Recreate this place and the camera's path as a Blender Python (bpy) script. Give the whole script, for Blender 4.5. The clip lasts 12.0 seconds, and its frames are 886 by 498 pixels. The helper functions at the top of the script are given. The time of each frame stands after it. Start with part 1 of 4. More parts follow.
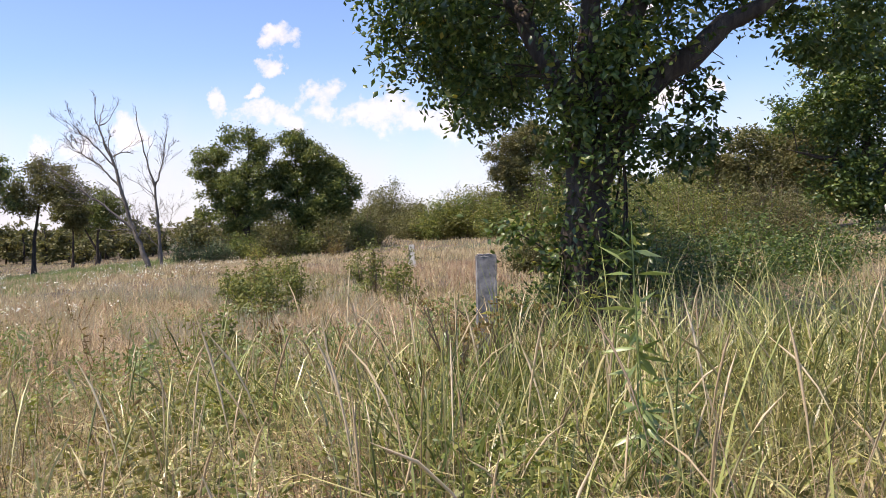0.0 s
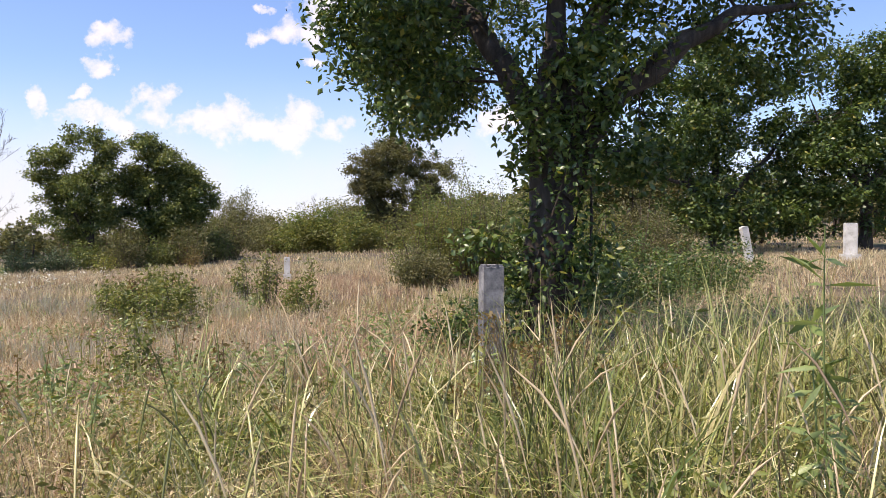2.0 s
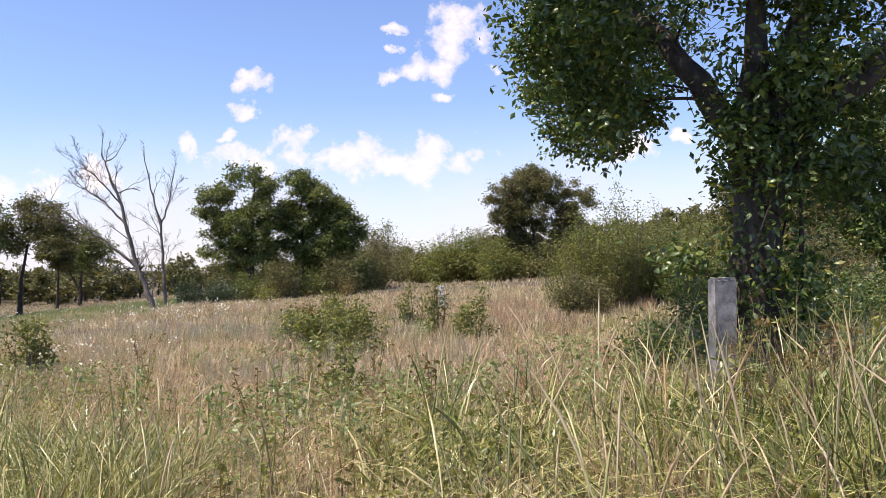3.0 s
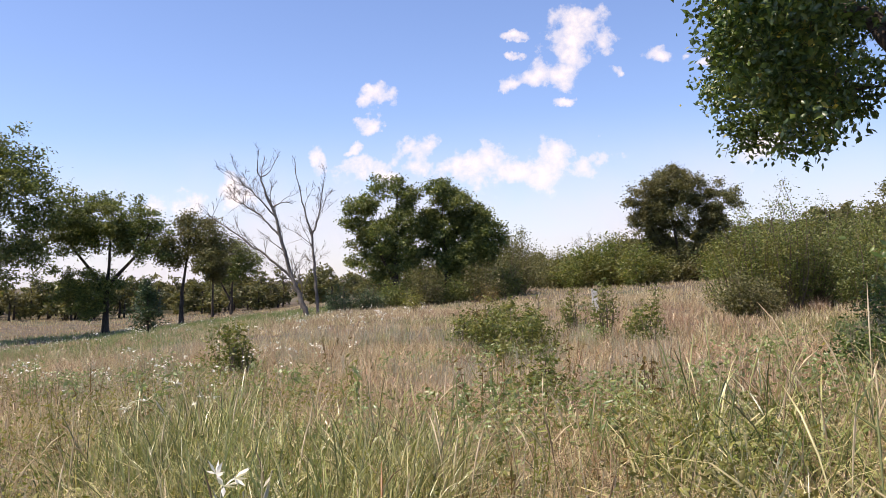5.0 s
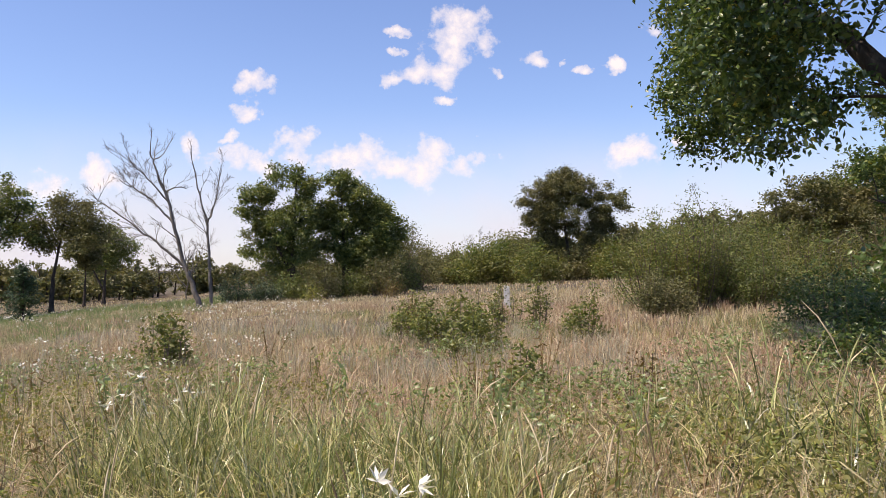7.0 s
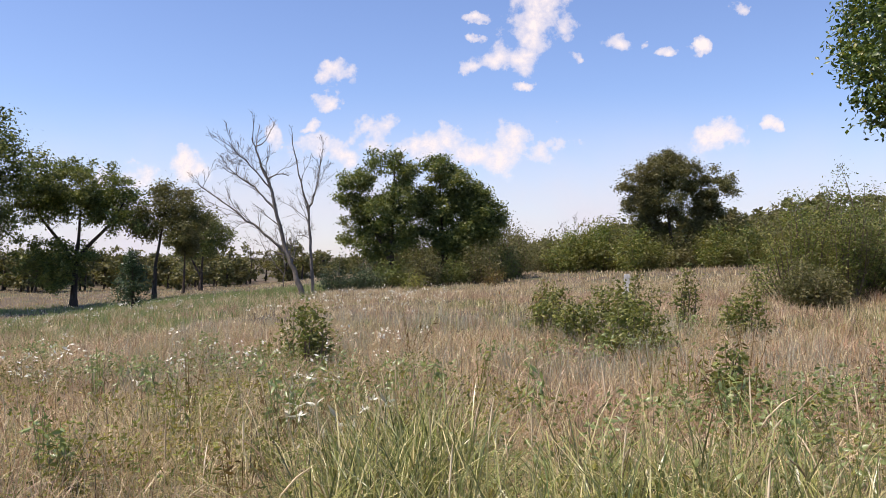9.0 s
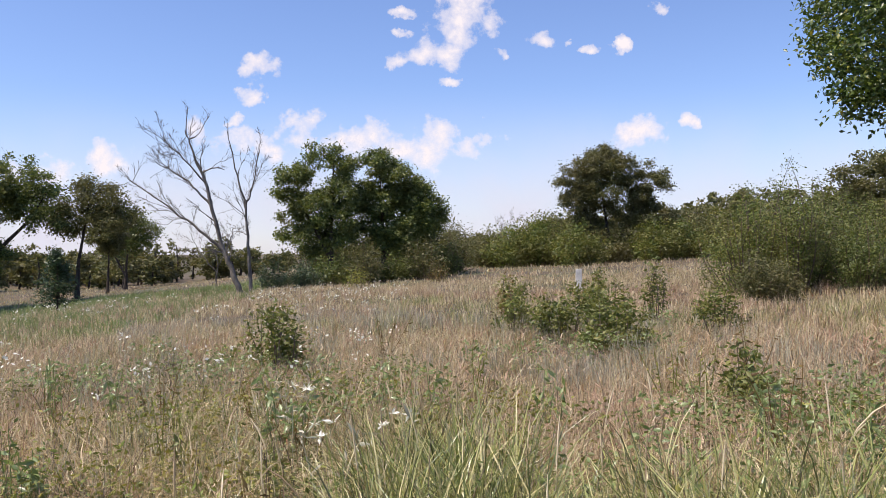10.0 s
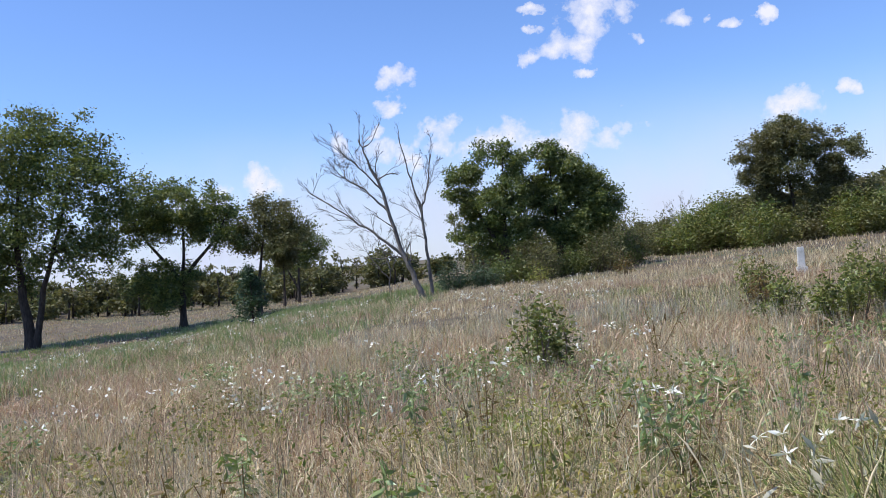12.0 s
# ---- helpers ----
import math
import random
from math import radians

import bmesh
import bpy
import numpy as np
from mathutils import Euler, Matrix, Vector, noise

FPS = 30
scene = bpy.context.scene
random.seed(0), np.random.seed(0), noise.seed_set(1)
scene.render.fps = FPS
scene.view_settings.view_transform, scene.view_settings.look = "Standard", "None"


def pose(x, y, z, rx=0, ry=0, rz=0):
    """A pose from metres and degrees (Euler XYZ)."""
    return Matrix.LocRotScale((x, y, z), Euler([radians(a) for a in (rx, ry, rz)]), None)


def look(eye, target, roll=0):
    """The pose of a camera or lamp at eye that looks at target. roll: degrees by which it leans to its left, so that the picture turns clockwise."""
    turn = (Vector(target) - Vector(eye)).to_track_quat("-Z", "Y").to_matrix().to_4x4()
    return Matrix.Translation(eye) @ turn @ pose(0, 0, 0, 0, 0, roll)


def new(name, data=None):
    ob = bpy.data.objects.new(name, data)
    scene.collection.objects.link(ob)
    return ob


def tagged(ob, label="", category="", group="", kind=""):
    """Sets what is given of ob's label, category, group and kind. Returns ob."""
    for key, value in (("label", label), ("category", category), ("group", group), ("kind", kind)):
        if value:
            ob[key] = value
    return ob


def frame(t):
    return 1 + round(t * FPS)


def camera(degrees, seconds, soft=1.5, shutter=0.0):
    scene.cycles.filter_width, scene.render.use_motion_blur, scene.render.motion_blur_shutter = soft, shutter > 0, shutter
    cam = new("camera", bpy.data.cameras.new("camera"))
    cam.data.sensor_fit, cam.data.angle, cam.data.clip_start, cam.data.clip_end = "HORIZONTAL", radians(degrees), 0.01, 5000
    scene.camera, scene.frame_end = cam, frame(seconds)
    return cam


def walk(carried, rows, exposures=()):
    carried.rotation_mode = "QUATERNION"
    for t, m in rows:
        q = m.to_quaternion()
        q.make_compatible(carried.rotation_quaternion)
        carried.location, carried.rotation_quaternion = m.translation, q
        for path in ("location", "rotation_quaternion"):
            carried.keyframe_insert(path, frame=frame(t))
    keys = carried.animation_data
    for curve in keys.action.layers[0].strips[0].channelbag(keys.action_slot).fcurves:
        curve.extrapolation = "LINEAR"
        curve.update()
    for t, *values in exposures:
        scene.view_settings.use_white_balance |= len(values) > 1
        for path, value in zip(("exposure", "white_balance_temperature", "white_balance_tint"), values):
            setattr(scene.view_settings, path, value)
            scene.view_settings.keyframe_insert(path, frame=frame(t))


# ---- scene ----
cam = camera(58.0, 12.0, soft=0.6)
ROWS = [
    (0.0, 0.000, 0.001, 1.719, -0.18, -2.01, 1.13),
    (0.5, -0.312, 0.306, 1.662, -3.11, -1.14, -1.79),
    (1.0, -0.647, 0.401, 1.626, -5.01, -0.75, -3.03),
    (1.5, -0.908, 0.560, 1.653, -8.78, -0.59, -0.83),
    (2.0, -1.184, 0.657, 1.665, -11.57, -0.99, -0.21),
    (2.5, -1.543, 0.631, 1.656, -8.16, 0.60, -0.66),
    (3.0, -1.914, 0.636, 1.553, -2.32, 1.24, 0.60),
    (3.5, -2.266, 0.609, 1.504, 2.70, 1.40, -0.26),
    (3.7, -2.364, 0.590, 1.512, 4.61, 0.61, 0.07),
    (5.3, -2.864, 0.537, 1.513, 6.72, 2.10, 1.45),
    (5.5, -2.964, 0.553, 1.507, 4.62, 1.92, -1.00),
    (6.0, -3.323, 0.593, 1.539, -2.65, 1.21, -1.17),
    (6.5, -3.603, 0.619, 1.506, -6.69, 1.48, -0.47),
    (7.0, -3.965, 0.814, 1.489, -2.33, 1.46, 0.05),
    (7.5, -4.253, 0.935, 1.487, 2.16, -0.29, 0.51),
    (7.7, -4.365, 1.018, 1.498, 3.02, 0.01, 0.99),
    (9.3, -5.226, 2.040, 1.509, 3.02, 0.53, -0.33),
    (9.5, -5.369, 2.157, 1.527, 0.31, 0.32, 0.53),
    (10.0, -5.718, 2.419, 1.518, -1.90, 0.18, 0.47),
    (10.5, -6.166, 2.775, 1.450, 5.13, 0.43, -0.27),
    (11.0, -6.510, 3.063, 1.432, 6.37, -0.99, -0.42),
    (11.5, -6.842, 3.244, 1.421, 7.21, -1.17, 2.31),
    (12.0, -7.209, 3.344, 1.441, 8.49, 0.59, 4.49),
]
walk(cam, [(t, pose(x, y, z, 90 + pitch, roll, yaw)) for t, x, y, z, yaw, pitch, roll in ROWS],
     exposures=[(0.0, 0.54, 7400, 18), (3.5, 0.5, 7400, 18), (5.5, 0.4, 7550, 19), (9.5, 0.27, 7300, 18), (10.5, 0.25, 6750, 16), (12.0, 0.21, 6150, 12)])

# ---- light ----
SUN_EL, SUN_AZ = 60.0, -110.0          # azimuth from +y towards +x
world = bpy.data.worlds.new("world")
scene.world = world
world.use_nodes = True
wn = world.node_tree.nodes
sky = wn.new("ShaderNodeTexSky")
sky.sky_type = "NISHITA"
sky.sun_disc = False
sky.sun_elevation, sky.sun_rotation = radians(SUN_EL), radians(SUN_AZ)
sky.air_density, sky.dust_density, sky.ozone_density = 1.0, 0.3, 3.5
wn["Background"].inputs["Strength"].default_value = 0.15
tint = wn.new("ShaderNodeMix")
tint.data_type, tint.blend_type = "RGBA", "MULTIPLY"
tint.inputs["Factor"].default_value, tint.inputs["B"].default_value = 1.0, (0.76, 0.85, 1.06, 1)
world.node_tree.links.new(sky.outputs[0], tint.inputs["A"])
world.node_tree.links.new(tint.outputs["Result"], wn["Background"].inputs["Color"])
sun = new("sun", bpy.data.lights.new("sun", "SUN"))
sun.data.energy, sun.data.angle, sun.data.color = 5.0, radians(0.53), (1.0, 0.935, 0.81)
sun.matrix_world = look((math.sin(radians(SUN_AZ)) * math.cos(radians(SUN_EL)) * 50,
                         math.cos(radians(SUN_AZ)) * math.cos(radians(SUN_EL)) * 50,
                         math.sin(radians(SUN_EL)) * 50), (0, 0, 0))


# ---- materials ----
def material(name):
    m = bpy.data.materials.new(name)
    m.use_nodes = True
    return m, m.node_tree.nodes, m.node_tree.links


def ramp_node(nodes, stops):
    r = nodes.new("ShaderNodeValToRGB")
    e = r.color_ramp.elements
    while len(e) < len(stops):
        e.new(0.5)
    for k, (p, c) in enumerate(stops):
        e[k].position, e[k].color = p, (*c, 1)
    return r


def noise_node(nodes, links, scale, detail=4.0, rough=0.55):
    tc = nodes.new("ShaderNodeTexCoord")
    n = nodes.new("ShaderNodeTexNoise")
    n.inputs["Scale"].default_value, n.inputs["Detail"].default_value = scale, detail
    n.inputs["Roughness"].default_value = rough
    links.new(tc.outputs["Object"], n.inputs["Vector"])
    return n


def mix_node(nodes, links, fac, a, b, kind="MIX"):
    m = nodes.new("ShaderNodeMix")
    m.data_type, m.blend_type = "RGBA", kind
    for sock, v in ((m.inputs["Factor"], fac), (m.inputs["A"], a), (m.inputs["B"], b)):
        if isinstance(v, bpy.types.NodeSocket):
            links.new(v, sock)
        elif isinstance(v, (int, float)):
            sock.default_value = v
        else:
            sock.default_value = (*v, 1)
    return m.outputs["Result"]


def leafy(name, stops, patch, patch_scale=0.4, thin=0.35, gloss=0.08, rough=0.45, patch_amount=0.6):
    """Thin plant matter: every blade or leaf takes its own tint, patches of tint drift over metres, light passes through."""
    m, n, l = material(name)
    n.remove(n["Principled BSDF"])
    geo = n.new("ShaderNodeNewGeometry")
    r = ramp_node(n, stops)
    l.new(geo.outputs["Random Per Island"], r.inputs[0])
    no = noise_node(n, l, patch_scale, 5, 0.65)
    pr = ramp_node(n, [(0.38, (0, 0, 0)), (0.66, (patch_amount,) * 3)])
    l.new(no.outputs["Fac"], pr.inputs[0])
    col = mix_node(n, l, pr.outputs[0], r.outputs[0], patch)
    d, t, g = n.new("ShaderNodeBsdfDiffuse"), n.new("ShaderNodeBsdfTranslucent"), n.new("ShaderNodeBsdfGlossy")
    g.inputs["Roughness"].default_value = rough
    g.inputs["Color"].default_value = (0.9, 0.95, 1.0, 1)
    l.new(col, d.inputs["Color"])
    l.new(mix_node(n, l, 1.0, col, (1.0, 1.0, 0.6), "MULTIPLY"), t.inputs["Color"])
    a, b = n.new("ShaderNodeMixShader"), n.new("ShaderNodeMixShader")
    a.inputs[0].default_value, b.inputs[0].default_value = thin, gloss
    l.new(d.outputs[0], a.inputs[1]), l.new(t.outputs[0], a.inputs[2])
    l.new(a.outputs[0], b.inputs[1]), l.new(g.outputs[0], b.inputs[2])
    l.new(b.outputs[0], n["Material Output"].inputs["Surface"])
    return m


def solid(name, stops, scale=6.0, rough=0.85, bump=0.4, bump_scale=40.0, stretch=(1, 1, 1), stain=None, stain_scale=1.5):
    """Stone, bark, soil: two scales of colour and a fine relief."""
    m, n, l = material(name)
    p = n["Principled BSDF"]
    p.inputs["Roughness"].default_value = rough
    no = noise_node(n, l, scale, 8, 0.65)
    mp = n.new("ShaderNodeMapping")
    mp.inputs["Scale"].default_value = stretch
    src = no.inputs["Vector"].links[0].from_socket
    l.new(src, mp.inputs["Vector"]), l.new(mp.outputs[0], no.inputs["Vector"])
    r = ramp_node(n, stops)
    l.new(no.outputs["Fac"], r.inputs[0])
    col = r.outputs[0]
    if stain:
        s = noise_node(n, l, stain_scale, 6, 0.7)
        sr = ramp_node(n, [(0.48, (0, 0, 0)), (0.62, (0.8,) * 3)])
        l.new(s.outputs["Fac"], sr.inputs[0])
        col = mix_node(n, l, sr.outputs[0], col, stain)
    l.new(col, p.inputs["Base Color"])
    b = n.new("ShaderNodeBump")
    b.inputs["Strength"].default_value, b.inputs["Distance"].default_value = bump, 0.02
    n2 = noise_node(n, l, bump_scale, 6, 0.7)
    l.new(mp.outputs[0], n2.inputs["Vector"])
    l.new(n2.outputs["Fac"], b.inputs["Height"]), l.new(b.outputs[0], p.inputs["Normal"])
    return m


SOIL = solid("soil", [(0.3, (0.035, 0.026, 0.016)), (0.5, (0.09, 0.066, 0.04)), (0.7, (0.19, 0.145, 0.085))], 1.2, 0.95, 0.8, 14, stain=(0.07, 0.085, 0.03), stain_scale=0.22)
BARK = solid("bark", [(0.3, (0.022, 0.016, 0.012)), (0.55, (0.06, 0.046, 0.036)), (0.75, (0.12, 0.1, 0.082))], 9, 0.95, 1.0, 22, (1, 1, 0.25))
BARK_GREY = solid("grey_bark", [(0.3, (0.09, 0.078, 0.068)), (0.55, (0.2, 0.18, 0.16)), (0.75, (0.34, 0.31, 0.28))], 7, 0.95, 0.8, 24, (1, 1, 0.25))
DEADWOOD = solid("dead_wood", [(0.3, (0.08, 0.07, 0.06)), (0.55, (0.17, 0.15, 0.13)), (0.75, (0.32, 0.29, 0.26))], 7, 0.9, 0.7, 24, (1, 1, 0.2), stain=(0.07, 0.06, 0.05))
# the grey stone's tones are lowered to carry the tree's shade in its colour
STONE_GREY = solid("weathered_grey_stone", [(0.3, (0.07, 0.07, 0.078)), (0.55, (0.13, 0.13, 0.14)), (0.75, (0.21, 0.21, 0.22))], 9, 0.85, 0.5, 60, stain=(0.34, 0.34, 0.34), stain_scale=3.0)
STONE_WHITE = solid("weathered_white_stone", [(0.3, (0.5, 0.49, 0.46)), (0.55, (0.68, 0.67, 0.64)), (0.75, (0.8, 0.79, 0.77))], 8, 0.8, 0.4, 60, stain=(0.36, 0.35, 0.31), stain_scale=4)

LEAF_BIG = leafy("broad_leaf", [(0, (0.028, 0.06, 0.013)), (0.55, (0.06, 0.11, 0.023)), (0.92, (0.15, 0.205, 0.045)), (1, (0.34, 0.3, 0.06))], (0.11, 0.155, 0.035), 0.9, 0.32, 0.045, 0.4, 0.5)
LEAF_OAK = leafy("oak_leaf", [(0, (0.05, 0.085, 0.022)), (0.6, (0.125, 0.175, 0.044)), (1, (0.28, 0.31, 0.085))], (0.17, 0.165, 0.056), 0.45, 0.32, 0.035, 0.45, 0.6)
LEAF_RUST = leafy("rust_leaf", [(0, (0.12, 0.07, 0.03)), (0.6, (0.22, 0.14, 0.055)), (1, (0.2, 0.22, 0.07))], (0.16, 0.14, 0.05), 0.9, 0.35, 0.02, 0.5, 0.5)
LEAF_DULL = leafy("dull_leaf", [(0, (0.075, 0.09, 0.034)), (0.6, (0.135, 0.145, 0.058)), (1, (0.22, 0.21, 0.09))], (0.18, 0.15, 0.07), 0.3, 0.36, 0.025, 0.5, 0.7)
LEAF_SHRUB = leafy("shrub_leaf", [(0, (0.07, 0.115, 0.025)), (0.55, (0.14, 0.19, 0.042)), (1, (0.29, 0.3, 0.085))], (0.22, 0.17, 0.06), 0.6, 0.4, 0.03, 0.5, 0.7)
CEDAR = leafy("cedar_scale", [(0, (0.02, 0.05, 0.016)), (0.6, (0.04, 0.08, 0.024)), (1, (0.07, 0.11, 0.034))], (0.06, 0.08, 0.03), 0.8, 0.2, 0.05, 0.5)
GRASS_DRY = leafy("dry_grass", [(0, (0.08, 0.05, 0.028)), (0.13, (0.33, 0.24, 0.14)), (0.42, (0.6, 0.48, 0.31)), (0.84, (0.8, 0.7, 0.5)), (0.93, (0.32, 0.31, 0.1)), (1, (0.38, 0.15, 0.07))], (0.56, 0.43, 0.3), 0.3, 0.26, 0.035, 0.4, 0.5)
GRASS_RED = leafy("russet_grass", [(0, (0.15, 0.065, 0.03)), (0.35, (0.4, 0.24, 0.16)), (0.8, (0.58, 0.42, 0.31)), (1, (0.74, 0.6, 0.45))], (0.5, 0.36, 0.27), 0.35, 0.26, 0.025, 0.45)
GRASS_GREEN = leafy("green_grass", [(0, (0.03, 0.05, 0.012)), (0.35, (0.11, 0.165, 0.036)), (0.68, (0.31, 0.36, 0.1)), (1, (0.76, 0.66, 0.38))], (0.4, 0.33, 0.16), 0.8, 0.22, 0.05, 0.35, 0.42)
GRASS_GREY = leafy("silvery_stem", [(0, (0.24, 0.21, 0.16)), (0.5, (0.46, 0.43, 0.35)), (1, (0.6, 0.58, 0.49))], (0.38, 0.39, 0.28), 0.8, 0.25, 0.02, 0.5)
FORB = leafy("forb_leaf", [(0, (0.1, 0.15, 0.035)), (0.6, (0.2, 0.26, 0.05)), (1, (0.36, 0.36, 0.08))], (0.34, 0.22, 0.07), 0.9, 0.35, 0.03, 0.5, 0.6)
WEED = leafy("weed_leaf", [(0, (0.13, 0.19, 0.065)), (0.6, (0.21, 0.29, 0.1)), (1, (0.34, 0.42, 0.17))], (0.24, 0.28, 0.1), 0.9, 0.38, 0.05, 0.4, 0.5)
STEM = leafy("dark_stem", [(0, (0.08, 0.05, 0.03)), (0.6, (0.16, 0.11, 0.07)), (1, (0.24, 0.19, 0.11))], (0.12, 0.1, 0.06), 0.8, 0.1, 0.05)
PETAL = leafy("white_petal", [(0, (0.75, 0.74, 0.68)), (1, (0.85, 0.85, 0.82))], (0.8, 0.78, 0.7), 1.0, 0.3, 0.05)


# ---- mesh building ----
def raw_mesh(name, verts, quads=None, tris=None, smooth=False):
    me = bpy.data.meshes.new(name)
    verts = np.asarray(verts, np.float32).reshape(-1, 3)
    idx, starts, at = [], [], 0
    for arr, k in ((quads, 4), (tris, 3)):
        if arr is not None and len(arr):
            arr = np.asarray(arr, np.int32).reshape(-1, k)
            idx.append(arr.ravel())
            starts.append(at + np.arange(len(arr), dtype=np.int32) * k)
            at += arr.size
    idx, starts = np.concatenate(idx), np.concatenate(starts)
    me.vertices.add(len(verts))
    me.vertices.foreach_set("co", verts.ravel())
    me.loops.add(len(idx))
    me.loops.foreach_set("vertex_index", idx)
    me.polygons.add(len(starts))
    me.polygons.foreach_set("loop_start", starts)
    if smooth:
        me.polygons.foreach_set("use_smooth", np.ones(len(starts), bool))
    me.update(calc_edges=True)
    return me


def path_y(x):
    """How far ahead the walked line lies at x."""
    return np.interp(x, [-7.21, -6.17, -5.23, -4.25, -3.32, -2.36, -1.18, -0.65, 0], [3.34, 2.78, 2.04, 0.93, 0.59, 0.59, 0.66, 0.4, 0])


def rise(x, y):
    """The lie of the land: a gentle fall to the left, a wooded rise far off."""
    x, y = np.asarray(x, float), np.asarray(y, float)
    xs, ys = np.clip(x, -40, 40), np.clip(y, -20, 60)
    far = np.clip((y - 6) / 30, 0, 1)
    z = 0.036 * xs + 0.0117 * ys - 1.1 * np.clip((-x - 11) / 18, 0, 1) * far
    z = z + 0.04 * np.sin(x * 0.9 + 1.3) * np.sin(y * 0.7 + 0.4) + 0.08 * far * np.sin(x * 0.31 + 0.8) * np.cos(y * 0.17)
    hill = np.clip((x - 8) / 40, 0, 1) * np.clip((y - 50) / 50, 0, 1)
    return z + 4.0 * hill ** 1.5


def part(name, me, mat, parent=None, label=""):
    if isinstance(me, bmesh.types.BMesh):
        b, me = me, bpy.data.meshes.new(name)
        b.to_mesh(me)
        b.free()
    me.materials.append(mat)
    ob = new(name, me)
    ob.parent = parent
    return tagged(ob, label)


def thing(name, x, y, label, category, group="", kind="", z=None, turn=0.0):
    e = new(name)
    e.empty_display_size = 0.2
    e.matrix_world = pose(x, y, float(rise(x, y)) if z is None else z, 0, 0, turn)
    return tagged(e, label, category, group, kind)


class Tubes:
    """Gathers tapered, bent limbs into one mesh."""

    def __init__(self, sides=7):
        self.v, self.q, self.n, self.sides = [], [], 0, sides

    def add(self, pts, radii, sides=None):
        k = sides or self.sides
        pts = np.asarray(pts, float)
        ang = np.arange(k) * 2 * np.pi / k
        up = np.array([0.31, 0.17, 0.93])
        rings = []
        for i, p in enumerate(pts):
            d = pts[min(i + 1, len(pts) - 1)] - pts[max(i - 1, 0)]
            d = d / (np.linalg.norm(d) + 1e-9)
            a = np.cross(d, up if abs(d @ up) < 0.95 else np.array([1.0, 0, 0]))
            a /= np.linalg.norm(a) + 1e-9
            b = np.cross(d, a)
            rings.append(p + radii[i] * (np.cos(ang)[:, None] * a + np.sin(ang)[:, None] * b))
        self.v.append(np.concatenate(rings))
        for i in range(len(pts) - 1):
            s, e = self.n + i * k, self.n + (i + 1) * k
            j = np.arange(k)
            self.q.append(np.stack([s + j, s + (j + 1) % k, e + (j + 1) % k, e + j], 1))
        self.n += len(pts) * k

    def mesh(self, name):
        return raw_mesh(name, np.concatenate(self.v), np.concatenate(self.q), smooth=True)


def bent(a, b, rng, n=5, sway=0.12, sag=0.0):
    """Points on a bent line from a to b."""
    a, b = np.asarray(a, float), np.asarray(b, float)
    s = np.linspace(0, 1, n)[:, None]
    side = rng.normal(size=3) * sway * np.linalg.norm(b - a)
    p = a + (b - a) * s + side * np.sin(np.pi * s) * 0.5
    p[:, 2] += sag * np.linalg.norm(b - a) * np.sin(np.pi * s[:, 0])
    return p


def leaves(name, centres, size, rng, droop=0.35, aspect=0.5, pointed=True, tumble=0.9):
    """Leaves with a fold along the middle, one at each centre."""
    n = len(centres)
    c = np.asarray(centres, float)
    d = rng.normal(size=(n, 3))
    d[:, 2] = d[:, 2] * 0.6 - droop
    d /= np.linalg.norm(d, axis=1, keepdims=True)
    w = np.cross(d, rng.normal(size=(n, 3)) * tumble + np.array([0, 0, 1.0]))
    w /= np.linalg.norm(w, axis=1, keepdims=True) + 1e-9
    u = np.cross(w, d)
    L = (size * rng.uniform(0.6, 1.35, n))[:, None]
    W = L * aspect * 0.5
    if pointed:
        v = np.stack([c, c + d * L * 0.42 + w * W - u * W * 0.25, c + d * L + u * L * -0.12, c + d * L * 0.42 - w * W - u * W * 0.25, c + d * L * 0.5 + u * W * 0.25], 1)
        b = (np.arange(n) * 5)[:, None]
        t = np.concatenate([b + np.array([[0, 4, 1]]), b + np.array([[1, 4, 2]]), b + np.array([[2, 4, 3]]), b + np.array([[3, 4, 0]])])
        return raw_mesh(name, v.reshape(-1, 3), tris=t)
    v = np.stack([c, c + d * L * 0.5 + w * W, c + d * L, c + d * L * 0.5 - w * W], 1)
    b = (np.arange(n) * 4)[:, None]
    t = np.concatenate([b + np.array([[0, 2, 1]]), b + np.array([[0, 3, 2]])])
    return raw_mesh(name, v.reshape(-1, 3), tris=t)


def scatter_in(lobes, count, rng, clump, per):
    """Clump centres inside a few lobes (x, y, z, rx, ry, rz), nearer to the skin, and leaf places round each of them."""
    vol = np.array([l[3] * l[4] * l[5] for l in lobes]) ** 0.66
    pick = rng.choice(len(lobes), count, p=vol / vol.sum())
    d = rng.normal(size=(count, 3))
    d /= np.linalg.norm(d, axis=1, keepdims=True)
    r = rng.uniform(0.12, 1.0, count) ** 0.5
    lob = np.array(lobes)[pick]
    cc = lob[:, :3] + d * r[:, None] * lob[:, 3:6]
    size = clump * rng.uniform(0.55, 1.4, count)
    k = rng.poisson(per * (size / clump) ** 2)
    own = np.repeat(np.arange(count), k)
    off = rng.normal(size=(len(own), 3)) * np.array([1, 1, 0.75]) * 0.4
    return cc, size, cc[own] + off * size[own][:, None]


